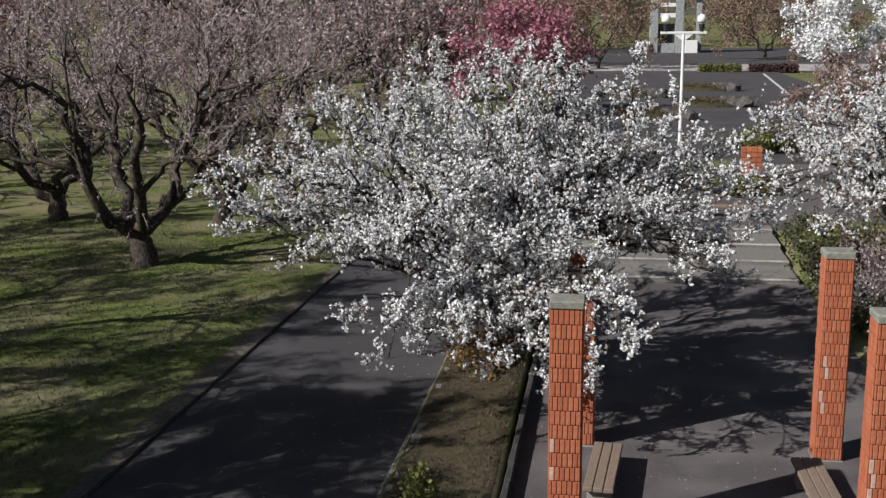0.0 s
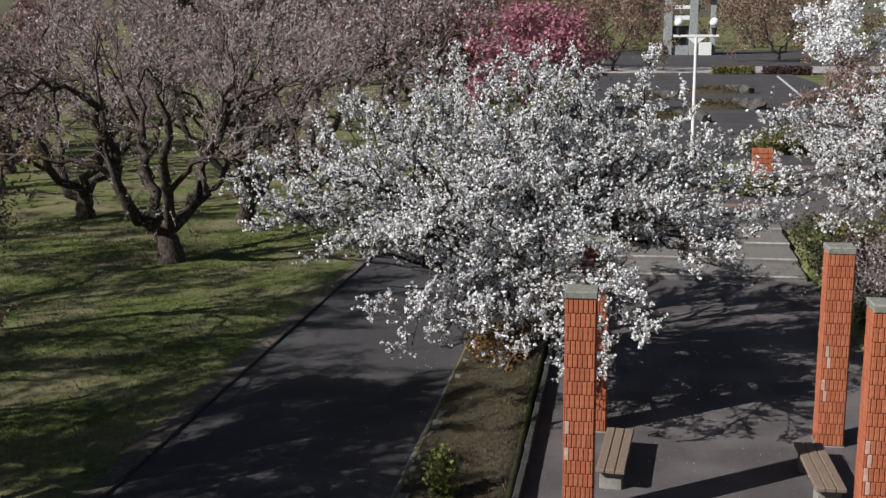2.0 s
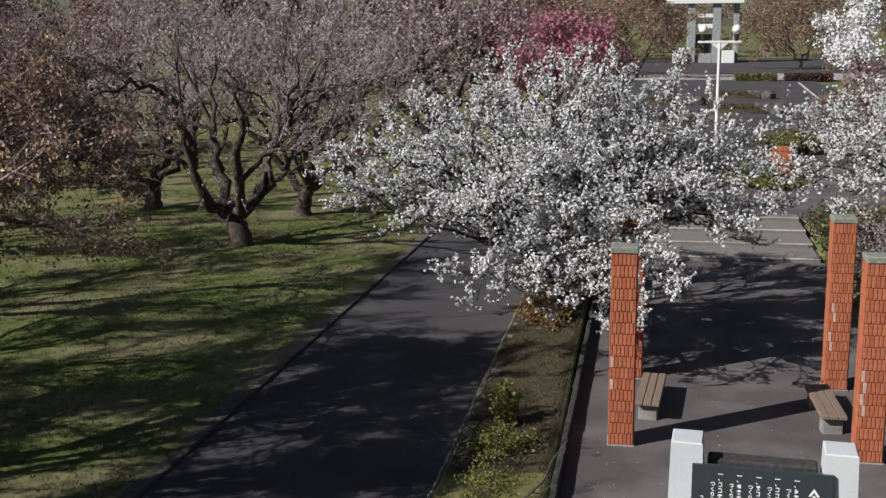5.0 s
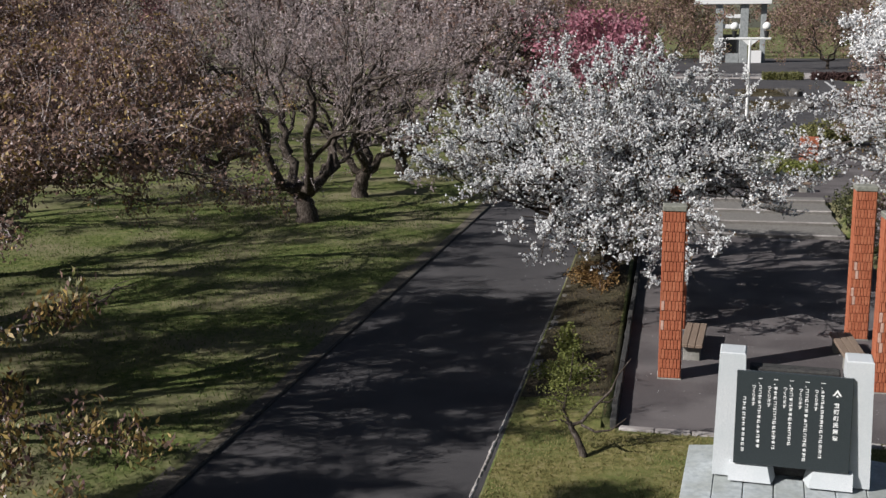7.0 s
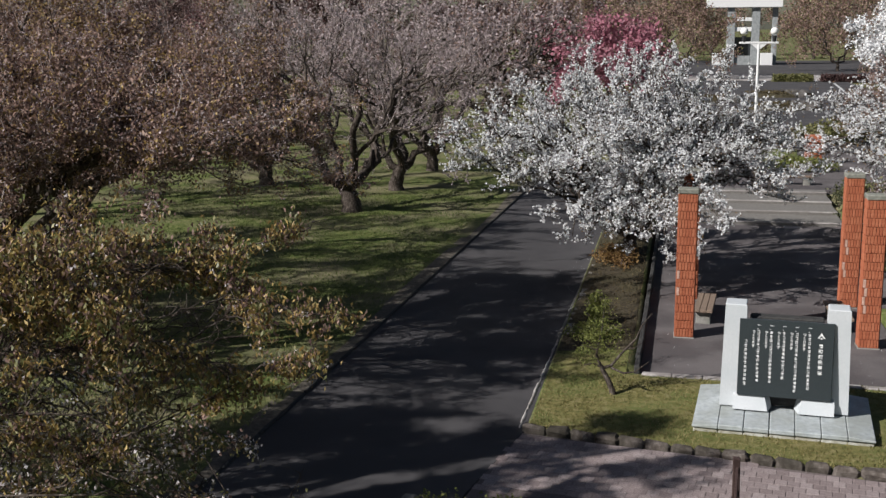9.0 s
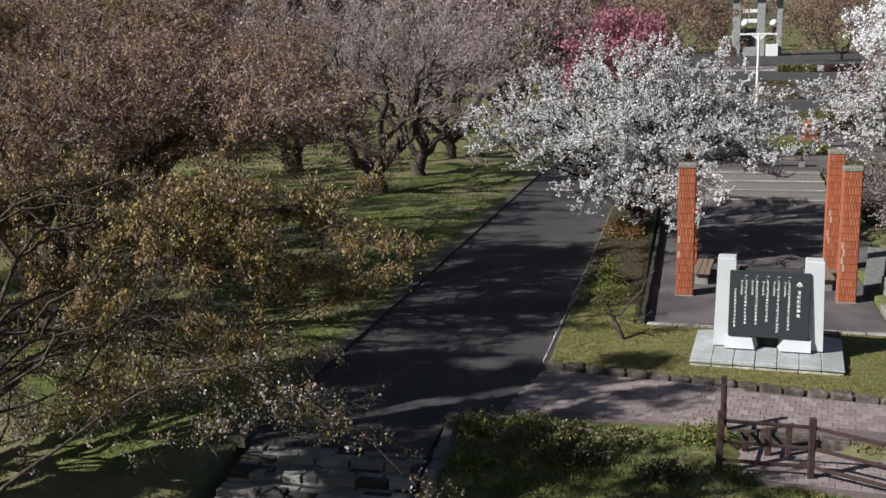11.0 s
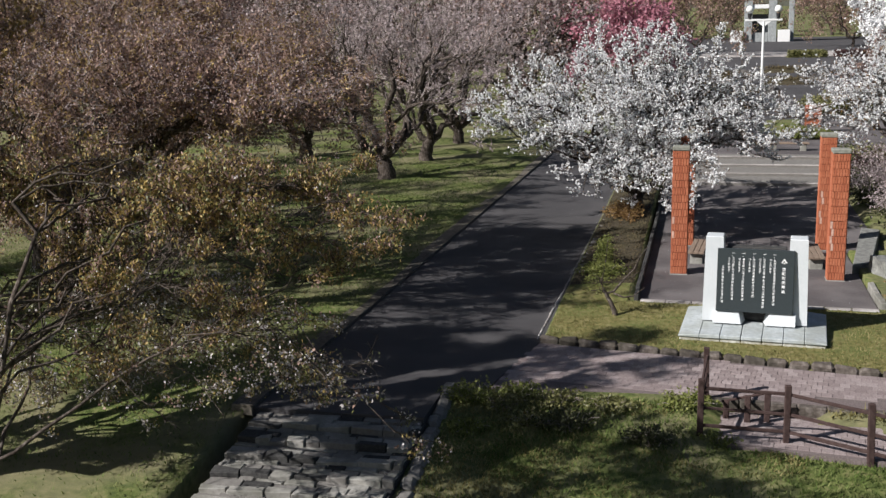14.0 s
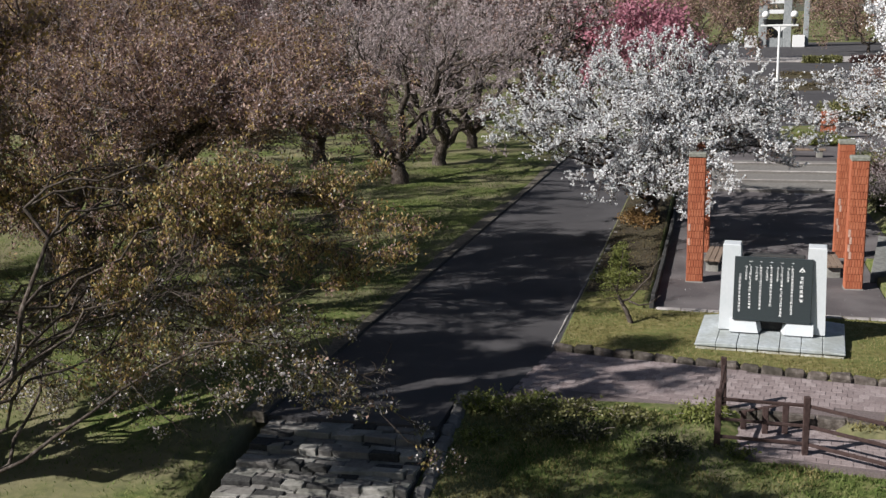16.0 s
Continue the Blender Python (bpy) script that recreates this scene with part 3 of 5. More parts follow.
def pillar(place, turn, seed, high=3.9):
    """Square gate pillar faced with upright clay tiles in level rows, every other row shifted by half a tile, under a flat concrete cap."""
    rng = random.Random(seed)
    ob = thing("gate_pillar", place, turn, "square gate pillar of upright orange clay tiles with a grey concrete cap", "pillar", "gate pillars")
    half = 0.228
    bm = bmesh.new()
    box(bm, -half, half, -half, half, -0.15, high)
    part("core", bm, M_JOINT, ob, "dark red mortar core")
    bm = bmesh.new()
    box(bm, -half - 0.035, half + 0.035, -half - 0.035, half + 0.035, high + 0.002, high + 0.13, 0.02, 0.006, rng)
    part("cap", bm, M_CAP, ob, "weathered grey concrete cap")
    bm = bmesh.new()
    box(bm, -half - 0.045, half + 0.045, -half - 0.045, half + 0.045, -0.1, 0.025, 0.008, 0.004, rng)
    part("foot", bm, M_KERB, ob, "low concrete foot")
    rows = round((high - 0.03) / 0.221)
    pitch = (high - 0.03) / rows
    rest = bmesh.new()
    for side in range(4):
        face = pose(0, 0, 0, 0, 0, 90 * side)
        for r in range(rows):
            z = 0.028 + pitch * (r + 0.5)
            row = [(c - 2.5, 1.0) for c in range(6)] if r % 2 else [(-2.75, 0.5)] + [(c - 2.0, 1.0) for c in range(5)] + [(2.75, 0.5)]
            for c, wide in row:
                m = face @ pose(c * 0.0785, -half - 0.012 - rng.uniform(0, 0.006), z, rng.uniform(-1.0, 0.6), 0, rng.uniform(-1.5, 1.5))
                if side != 2:
                    worn = side == 0 and c < -1.2 and 3 < r < 9 and rng.random() < 0.35
                    t = new("tile", (PALE if worn else TILE) if wide == 1.0 else HALF)
                    t.parent = ob
                    t.matrix_basis = m
                else:
                    tmp = bmesh.new()
                    box(tmp, -0.033 * wide, 0.033 * wide, -0.012, 0.012, -0.107, 0.107)
                    tmp.transform(m)
                    me = bpy.data.meshes.new("tmp")
                    tmp.to_mesh(me)
                    tmp.free()
                    rest.from_mesh(me)
                    bpy.data.meshes.remove(me)
    part("back_tiles", rest, M_TILE2, ob)["kind"] = "stuff"
    return ob


pillar((-0.06, 18.26, 0), 0, 1, 3.85)
pillar((4.54, 18.03, 0), 0, 2, 3.83)
pillar((4.64, 22.4, 0), 0, 3, 3.81)
pillar((0.1, 22.6, 0), 0, 4, 3.82)


# ---- benches ----
def bench(place, turn, label):
    """Three-plank seat on two concrete blocks; it runs along y."""
    ob = thing("bench", place, turn, label, "bench", "benches by the pillars")
    for y in (-0.75, 0.75):
        boxed("leg", M_KERB, (-0.2, 0.2, y - 0.16, y + 0.16, -0.02, 0.34), ob, "concrete block leg", 0.015, 0.004)
    for i in range(3):
        boxed("plank", M_BENCH, (-0.255 + 0.173 * i, -0.093 + 0.173 * i, -1.05, 1.05, 0.345, 0.425), ob, "", 0.012, 0.003)
    return ob


bench((0.54, 20.5, 0), -5, "weathered wooden plank bench on concrete blocks, beside the pillar")
bench((4.1, 20.2, 0), 1.5, "weathered plank bench set slightly askew on concrete blocks")
bench((5.0, 44.6, 0.592), 90, "wooden bench on the terrace above the steps")

# ---- stone monument ----
mon = thing("monument", (1.93, 11.9, 0), -5, "white granite monument framing a black inscribed slab on a stepped base", "monument")
rng = random.Random(5)
for i in range(7):
    x0 = -1.73 + 0.4943 * i
    boxed("base_block", M_STAINSTONE, (x0 + 0.004, x0 + 0.49, -1.22, 1.22, -0.15, 0.13 + rng.uniform(-0.003, 0.003)), mon, "", 0.016, 0.006)
# coping: a long slab at each end and five in front between them, all falling a little outward
for x0, x1, y0, y1 in [(-1.76, -1.24, -1.26, 1.26), (1.24, 1.76, -1.26, 1.26)] + [(-1.24 + 0.496 * k, -0.744 + 0.496 * k, -1.26, 1.2) for k in range(5)]:
    bm = bmesh.new()
    box(bm, x0 + 0.005, x1 - 0.005, y0, y1, 0.136, 0.30, 0.014, 0.003, rng)
    for v in bm.verts:
        if v.co.z > 0.2:
            v.co.z -= 0.07 * max(0.0, (-0.7 - v.co.y) / 0.56) + (0.05 * max(0.0, (abs(v.co.x) - 1.4) / 0.36) if abs(x0) > 1.2 and abs(x1) > 1.2 else 0.0)
    part("top_slab", bm, M_GREYSTONE, mon)
for sx in (-1, 1):
    bm = bmesh.new()
    xi, xo = sx * 0.74, sx * 1.28
    prism(bm, [(min(xi, xo), -0.16), (max(xi, xo), -0.16), (max(xi, xo), 0.42), (min(xi, xo), 0.42)], 0.296, 2.47, 0.018)
    for v in bm.verts:
        if v.co.z > 2.3:
            v.co.x -= sx * (0.05 if (v.co.x - sx * 1.0) * sx > 0 else -0.06)
            v.co.y += 0.05 if v.co.y < 0 else 0.0
    part("side_stone", bm, M_WHITESTONE, mon, "tall pale granite side stone")
    bm = bmesh.new()
    outline = [(sx * 1.0, -0.36), (sx * 0.3, -0.36), (sx * 0.22, -0.02), (sx * 1.0, -0.02)]
    prism(bm, outline if sx < 0 else outline[::-1], 0.297, 0.585, 0.015)
    for v in bm.verts:
        if v.co.z > 0.4:
            v.co.y += 0.1 if v.co.y < -0.2 else 0.0
            v.co.x += sx * 0.07 if abs(v.co.x) < 0.5 else 0.0
    bmesh.ops.recalc_face_normals(bm, faces=bm.faces)
    part("foot_stone", bm, M_WHITESTONE, mon, "pale granite block under the slab")
bm = bmesh.new()
box(bm, -0.93, 0.93, -0.05, 0.05, -0.8, 0.8, 0.008)
slab = part("slab", bm, M_BLACKSTONE, mon, "polished black slab with white vertical writing")
slab.matrix_basis = pose(0, -0.19, 1.39, -5, 0, 0)
boxed("back_stone", M_DARKKERB, (-0.735, 0.735, 0.06, 0.36, 0.297, 2.2), mon, "dark grey stone behind the slab", 0.03)
# columns of small white characters, each of plain bars
glyphs = []
for k in range(9):
    bm = bmesh.new()
    heights = rng.sample((-0.4, -0.2, 0.0, 0.2, 0.4), rng.choice((2, 3, 3)))
    for dz in heights:
        w = rng.uniform(0.3, 0.5)
        box(bm, -w, w, -0.03, 0.03, dz - 0.075, dz + 0.075)
    for dx in rng.sample((-0.3, 0.0, 0.3), rng.choice((1, 2))):
        box(bm, dx - 0.075, dx + 0.075, -0.031, 0.029, -0.46, 0.46)
    me = bpy.data.meshes.new("character")
    bm.to_mesh(me)
    bm.free()
    me.materials.append(M_LETTER)
    glyphs.append(me)
LETTERS = {}


def letter(char):
    """A cut character of the built-in font as a thin solid mesh, upright and facing -y."""
    if char not in LETTERS:
        text = bpy.data.curves.new("character", "FONT")
        text.body, text.align_x, text.align_y, text.extrude, text.offset = char, "CENTER", "CENTER", 0.03, 0.022
        ob = new("character", text)
        me = bpy.data.meshes.new_from_object(ob.evaluated_get(bpy.context.evaluated_depsgraph_get()))
        bpy.data.objects.remove(ob)
        me.transform(pose(0, 0, 0, 90))
        me.materials.clear()
        me.materials.append(M_LETTER)
        me.name = "character"
        LETTERS[char] = me
    return LETTERS[char]


def column(x, z, gap, size, chars):
    """A column of characters on the slab, top to bottom; a None stands for one too worn to read."""
    for k, char in enumerate(chars):
        ch = new("character", letter(char) if char else glyphs[rng.randrange(9)])
        ch.parent = slab
        grow_by = size * (1.12 if char else 1.0)
        ch.matrix_basis = pose(x, -0.052, z - gap * k) @ Matrix.Diagonal((grow_by, 0.1, grow_by, 1))


column(0.68, 0.33, 0.112, 0.08, (None, "町", "町", "民", "憲", "章"))
for i in range(5):
    column(0.455 - 0.25 * i, 0.68, 0.06, 0.066, ("一", "、"))
    column(0.455 - 0.25 * i, 0.54, 0.084, 0.062, (None,) * (14, 15, 12, 13, 13)[i])
    column(0.355 - 0.25 * i, 0.54, 0.074, 0.062, "つくります")
column(-0.79, 0.33, 0.088, 0.06, (None,) * 11)
bm = bmesh.new()
for s in (-1, 1):
    vs = [bm.verts.new(c) for c in ((0.68, -0.056, 0.6), (0.68 + s * 0.075, -0.056, 0.49), (0.68 + s * 0.04, -0.056, 0.49), (0.68, -0.056, 0.55))]
    bm.faces.new(vs if s < 0 else vs[::-1])
box(bm, 0.662, 0.698, -0.057, -0.05, 0.47, 0.5)
part("emblem", bm, M_LETTER, slab, "small white emblem")

# ---- fence ----
fence = thing("fence", (0, 0, 0), 0, "low dark brown wooden post and rail fence on the grass bank", "fence")
posts = [(0.62, 5.0, 1.2, -0.2), (2.27, 5.03, 1.2, -0.25), (3.74, 4.33, 1.2, -0.3), (5.2, 3.6, 1.2, -0.38), (0.75, 6.72, 1.12, 0.0)]
for x, y, h, z in posts:
    bm = bmesh.new()
    box(bm, -0.06, 0.06, -0.06, 0.06, -0.2, h, 0.012, 0.006)
    p = part("post", bm, M_FENCE, fence)
    p.matrix_basis = pose(x, y, z, rng.uniform(-1.5, 1.5), rng.uniform(-1.5, 1.5), rng.uniform(-8, 8))
for a, b in ((0, 1), (1, 2), (2, 3), (0, 4)):
    (xa, ya, ha, za), (xb, yb, hb, zb) = posts[a], posts[b]
    for f in ((0.84, 0.5, 0.2) if b != 4 else (0.84, 0.5)):
        pa = Vector((xa, ya, za + f * ha))
        pb = Vector((xb, yb, zb + f * hb))
        bm = bmesh.new()
        ln = (pb - pa).length
        box(bm, 0.03, ln - 0.03, -0.024, 0.024, -0.034, 0.034, 0.01, 0.006)
        d = (pb - pa).normalized()
        part("rail", bm, M_FENCE, fence).matrix_basis = Matrix.Translation(pa) @ d.to_track_quat("X", "Z").to_matrix().to_4x4()
stakes = thing("stake_rail", (0, 0, 0), 0, "three short dark wooden stakes under a sloping rail", "fence")
tips = []
for x, y, h in ((1.15, 6.18, 0.36), (1.57, 6.02, 0.55), (1.96, 6.09, 0.6)):
    boxed("stake", M_FENCE, (x - 0.06, x + 0.06, y - 0.05, y + 0.05, -0.3, -0.2 + h), stakes, "", 0.012, 0.006)
    tips.append(Vector((x, y, -0.2 + h)))
bm = bmesh.new()
box(bm, -0.1, (tips[2] - tips[0]).length + 0.1, -0.02, 0.02, -0.025, 0.025, 0.008, 0.004)
part("rail", bm, M_FENCE, stakes).matrix_basis = Matrix.Translation(tips[0]) @ (tips[2] - tips[0]).to_track_quat("X", "Z").to_matrix().to_4x4()


# ---- white cherry by the gate ----
TUFT = dict(ball=1.0, lean=0.25)
skirt = random.Random(3)
SKIRT = [(skirt.uniform(-1.1, 2.9), skirt.uniform(-7.6, -5.2), skirt.uniform(1.4, 3.0)) for _ in range(14)]
build_tree("cherry_tree", 11, (-1.9, 28.4, 0.05), 0, "wide white-flowering cherry tree with low spreading boughs", "tree",
           [("blossom", M_BLOSSOM, 0.78, 7, 0.036, 0.026, "dense white blossoms", TUFT), ("young_foliage", M_BRONZE, 0.13, 3, 0.055, 0.02, "bronze young leaves")],
           high=7.0, wide=5.3, fork=0.9, low=1.3, rise=0.45, limbs=30, subs=10, thirds=7, twigs=2, side=0.66, thick=0.19, bare=M_BARK, comb=0.5, flat=0.5, lift=0.3, squash=1.2, shift=(-0.1, -1.2), droop=-10, leaders=6, along=1.7, taper=1.25,
           boughs=((2.9, -7.6, 2.5), (0.9, -7.6, 2.1), (-0.9, -7.2, 2.2), (2.2, -6.8, 3.4), (4.2, -4.6, 3.4), (-4.9, -4.0, 4.0), (-5.6, -3.0, 3.4), (-5.2, -4.4, 4.9), (4.5, -2.2, 4.6), (1.6, -7.0, 2.8), (-2.2, -6.8, 2.5), (0.2, -6.2, 1.8), (1.7, -6.2, 3.9), (-2.4, -7.0, 3.8), (-1.2, -6.9, 4.3), (-0.4, -6.4, 4.8), (0.6, -6.8, 3.9), (4.5, -1.4, 3.4), (4.6, -3.2, 3.2), (4.7, -2.2, 2.6), (-1.4, -7.6, 2.1), (0.5, 4.0, 4.4), (-1.5, 4.6, 4.6), (-3.5, 3.0, 4.6), (2.5, 3.6, 4.0), (1.0, 5.2, 3.6), (-4.6, -1.5, 5.2), (-1.9, -3.3, 6.0), (0.0, -3.0, 6.4), (1.6, -2.8, 6.1), (2.9, -2.4, 5.8), (3.8, -2.2, 5.2), (-0.9, -2.6, 6.3), (0.8, -2.4, 6.4), (-3.1, -3.0, 5.8), (-3.9, -2.0, 6.0), (-1.6, -1.8, 7.1), (0.2, -1.6, 7.3), (1.5, -1.8, 7.0), (2.9, -1.6, 6.8), (3.9, -1.8, 6.2), (4.9, -1.8, 5.2), (5.2, -2.2, 4.2), (5.1, -2.0, 3.1), (-5.6, -2.2, 4.6), (-6.0, -2.8, 3.9), *SKIRT))
build_tree("cherry_tree", 12, (9.6, 34.8, 0.2), 0, "white-flowering cherry tree beside the terrace steps", "tree",
           [("blossom", M_BLOSSOM, 0.75, 9, 0.05, 0.029, "white blossoms", TUFT), ("young_foliage", M_BRONZE, 0.2, 3, 0.06, 0.03, "bronze young leaves")],
           high=6.0, wide=4.8, fork=1.2, low=1.6, limbs=11, subs=9, thirds=6, twigs=3, thick=0.18, flat=0.5, comb=0.45, along=1.3, bare=M_BARK,
           boughs=((-7.0, -1.8, 2.9), (-6.4, -2.3, 2.7), (-5.2, -2.8, 2.5), (-4.0, -1.3, 4.9), (-3.4, -3.3, 2.2), (-2.0, -3.6, 3.6)))
build_tree("cherry_tree", 13, (16.0, 76, 0.5), 0, "tall white-flowering cherry tree by the yard", "tree",
           [("blossom", M_BLOSSOM, 0.8, 6, 0.16, 0.09, "white blossoms"), ("young_foliage", M_BRONZE, 0.15, 4, 0.1, 0.06, "")],
           high=9.5, wide=5.5, fork=1.6, low=1.4, limbs=10, subs=7, thirds=5, twigs=2, thick=0.2, flat=0.8)

# ---- spent cherry trees on the lawn ----
def old_tree(seed, place, turn, tall, wide, extra=None, share=0.65, per=4, size=0.037, thick=0.3, **kw):
    crowns = [("spent_blossom", M_MAUVE, share, per, 0.05, size, "fading mauve brown blossoms", dict(ball=0.6, lean=0.5))]
    if extra:
        crowns.append(("young_foliage", extra, 0.25, 4, 0.06, size, "rust brown young leaves"))
    args = dict(high=tall, wide=wide, fork=1.15, low=1.5, limbs=13, subs=8, thirds=6, twigs=3, thick=thick, flat=0.7, lift=0.3, shoots=36, gaps=-0.3, clumps=1.8, comb=0.5, along=1.1)
    args.update(kw)
    return build_tree("old_cherry_tree", seed, place, turn, "gnarled old cherry tree with mauve brown fading blossoms", "tree", crowns, "old cherries", twig_scale=1.3, **args)


old_tree(21, (-14.6, 36.5, 0.1), 0, 8.5, 7.2, thick=0.36, trunk_lean=(-0.3, 0.2), droop=-26, limbs=16, low=1.1, fork=1.0, twigs=2)
old_tree(22, (-14.35, 43.7, 0.1), 0, 8.8, 6.5, M_RUST, trunk_lean=(0.3, 0), droop=-20, low=1.2, twigs=2)
old_tree(23, (-21.6, 44.4, 0.1), 0, 9.0, 7.0, M_RUST, twigs=2, droop=-20)
lite = dict(share=0.9, per=4, size=0.085, limbs=10, subs=6, thirds=5, twigs=1)
t4 = old_tree(24, (-31.0, 67.0, 0.1), 0, 9.2, 7.5, M_RUST, **lite)
t5 = old_tree(25, (-20.0, 66.0, 0.1), 0, 9.0, 7.5, **lite)
for src, x, y, turn, s in ((t4, -14.1, 51.2, 70, 0.95), (t5, -32.2, 57, 40, 1.0), (t4, -33.0, 49.5, 200, 1.0),
                         (t4, -42, 62, 300, 1.1), (t5, -52, 75, 10, 1.2), (t4, -14, 72, 80, 1.1), (t5, -26, 82, 200, 1.25),
                         (t4, -40, 88, 330, 1.3), (t4, -16, 92, 120, 1.25), (t5, -28, 105, 20, 1.4),):
    c = copy_thing(src, pose(x, y, 0.08, 0, 0, turn))
    c.scale = (s, s, s)

# nearer trees beside the path
HANG = dict(narrow=0.42, hang=0.5)
SPRIG = dict(narrow=0.5, hang=0.2, lean=0.6)
build_tree("leafing_cherry_tree", 31, (-16.4, 10.6, 0.0), 0, "old cherry tree with bronze young leaves and fading blossoms", "tree",
           [("bronze_foliage", M_RUST, 0.7, 8, 0.1, 0.047, "rust bronze leaves", SPRIG), ("gold_foliage", M_ORANGELEAF, 0.3, 8, 0.08, 0.04, "orange leaves", SPRIG),
            ("spent_blossom", M_MAUVE, 0.35, 7, 0.08, 0.026, "fading mauve blossoms"), ("wine_foliage", M_WINE, 0.3, 8, 0.09, 0.037, "wine brown leaves", SPRIG)],
           high=8.0, wide=7.3, limbs=18, thick=0.34, trunk_lean=(-0.3, 0.3), shift=(1.3, 4.2), gaps=-0.35, clumps=1.2, droop=4,
           fork=1.6, low=2.9, subs=9, thirds=7, twigs=2, flat=0.3, lift=0.12, comb=0.6, along=1.1,
           boughs=((4.6, 6.5, 6.6), (5.0, 9.0, 6.4), (3.0, 9.5, 6.8), (4.4, 3.0, 6.0), (6.2, 3.5, 5.8), (6.0, 6.0, 5.4), (6.2, 1.0, 5.6), (5.6, 8.0, 5.4), (5.8, -1.5, 5.6), (-7.0, 2.0, 5.5), (3.6, -2.4, 6.2), (1.4, -4.0, 6.4), (4.6, 0.6, 5.6)))
# golden tree beside the stairs: a thin flat crown held out over the lawn
build_tree("leafing_cherry_tree", 36, (-10.8, -4.4, -1.3), 0, "cherry tree with orange gold young leaves in a flat layered crown", "tree",
           [("gold_foliage", M_ORANGELEAF, 0.46, 6, 0.05, 0.03, "orange gold leaves", HANG), ("yellow_foliage", M_GOLDLEAF, 0.16, 5, 0.05, 0.03, "yellow leaves", HANG),
            ("bronze_foliage", M_RUST, 0.25, 6, 0.05, 0.03, "rust bronze leaves", HANG), ("wine_foliage", M_WINE, 0.18, 6, 0.05, 0.03, "wine brown leaves", HANG), ("olive_foliage", M_OLIVELEAF, 0.36, 6, 0.05, 0.03, "olive leaves", HANG), ("faded_blossom", M_PALEBITS, 0.05, 5, 0.04, 0.018, "last pale blossoms")],
           bare=M_BARK, twig_scale=0.7, high=6.5, wide=3.4, limbs=2, rise=0.6, thick=0.085, droop=6, fork=2.6, low=6.1, subs=9, thirds=7, twigs=3, flat=0.25, lift=0.04, clear=0.48, comb=0.55, along=1.2, shift=(1.6, 2.6), gaps=-0.18, clumps=1.2, leaders=5, side=0.9,
           boughs=((6.2, 4.5, 6.4), (6.1, 2.2, 6.3), (5.0, 4.5, 6.6), (5.9, 2.9, 6.8), (4.0, 5.6, 6.5), (3.1, 3.2, 6.3), (2.0, 4.4, 6.5), (4.2, 2.6, 6.4), (1.0, 3.6, 6.6), (2.5, 5.0, 6.7), (5.7, 4.7, 7.0), (3.6, 4.2, 6.4), (4.8, 3.4, 6.4), (1.6, 4.6, 7.0), (6.3, 3.2, 6.0), (0.0, 4.6, 6.6)))
build_tree("leafing_cherry_tree", 37, (-15.7, 0.4, -0.5), 0, "tall cherry tree with orange bronze leaves on the slope", "tree",
           [("bronze_foliage", M_RUST, 0.8, 11, 0.13, 0.05, "rust bronze leaves", SPRIG), ("gold_foliage", M_ORANGELEAF, 0.9, 12, 0.13, 0.052, "orange leaves", SPRIG), ("wine_foliage", M_WINE, 0.3, 8, 0.13, 0.05, "wine brown leaves", SPRIG)],
           high=9.6, wide=4.8, limbs=13, thick=0.3, fork=2.0, low=4.6, subs=7, thirds=6, twigs=1, flat=0.4, lift=0.15, comb=0.6, along=1.1,
           # high boughs out of sight, added so that their shade falls on the path
           boughs=((-0.6, 2.6, 9.0), (-1.6, 2.4, 9.6), (0.4, 2.4, 8.8), (-0.2, 3.4, 8.6), (-2.6, 1.6, 10.2), (-1.2, 3.2, 9.4)))
# unseen tall tree and a copy, added to shade the bank and brick walk
shade_tree = build_tree("zelkova_tree", 34, (-16.7, -1.3, -1.0), 0, "tall slender olive-leaved tree, unseen, added to cast shade", "tree",
           [("foliage", M_OLIVELEAF, 0.75, 5, 0.16, 0.085, "young olive leaves")], gaps=-0.1,
           high=15.0, wide=2.5, fork=6.0, low=11.0, limbs=11, subs=7, thirds=5, twigs=1, thick=0.3, flat=0.8, lift=0.3)
copy_thing(shade_tree, pose(-11.2, -9.4, -2.0, 0, 0, 75))
# thin tree on the slope with the last pale flowers
build_tree("leafing_cherry_tree", 32, (-14.9, 2.4, -0.4), 0, "thin cherry tree with sparse olive leaves and last pale blossoms", "tree",
           [("gold_foliage", M_GOLDLEAF, 0.14, 5, 0.05, 0.03, "golden bronze leaves", HANG), ("olive_foliage", M_OLIVELEAF, 0.34, 5, 0.06, 0.03, "olive leaves", HANG),
            ("faded_blossom", M_PALEBITS, 0.22, 6, 0.05, 0.026, "last pale blossoms"), ("bronze_foliage", M_RUST, 0.12, 5, 0.06, 0.028, "rust bronze leaves")],
           bare=M_BARK, high=3.6, wide=3.6, limbs=4, thick=0.1, droop=-14, fork=1.0, low=0.8, subs=9, thirds=6, twigs=2, flat=0.5, lift=0.0, shift=(1.6, -0.4), clear=0.4, twig_scale=0.6, gaps=-0.14,
           boughs=((1.1, 2.2, 1.3), (5.0, -0.1, 1.4), (3.1, -2.2, 2.2), (5.6, -4.6, 3.3), (8.0, -1.8, 3.4), (10.7, -5.3, 3.6), (7.3, -3.2, 2.0), (9.8, -3.6, 3.0), (9.1, -1.0, 3.2), (8.6, -4.3, 2.7), (6.5, -0.5, 2.7), (10.3, -2.4, 2.8), (10.6, -1.6, 1.9), (9.4, -2.2, 2.6), (8.4, -1.2, 2.9), (10.9, -3.2, 2.2), (9.9, -1.9, 2.3)))
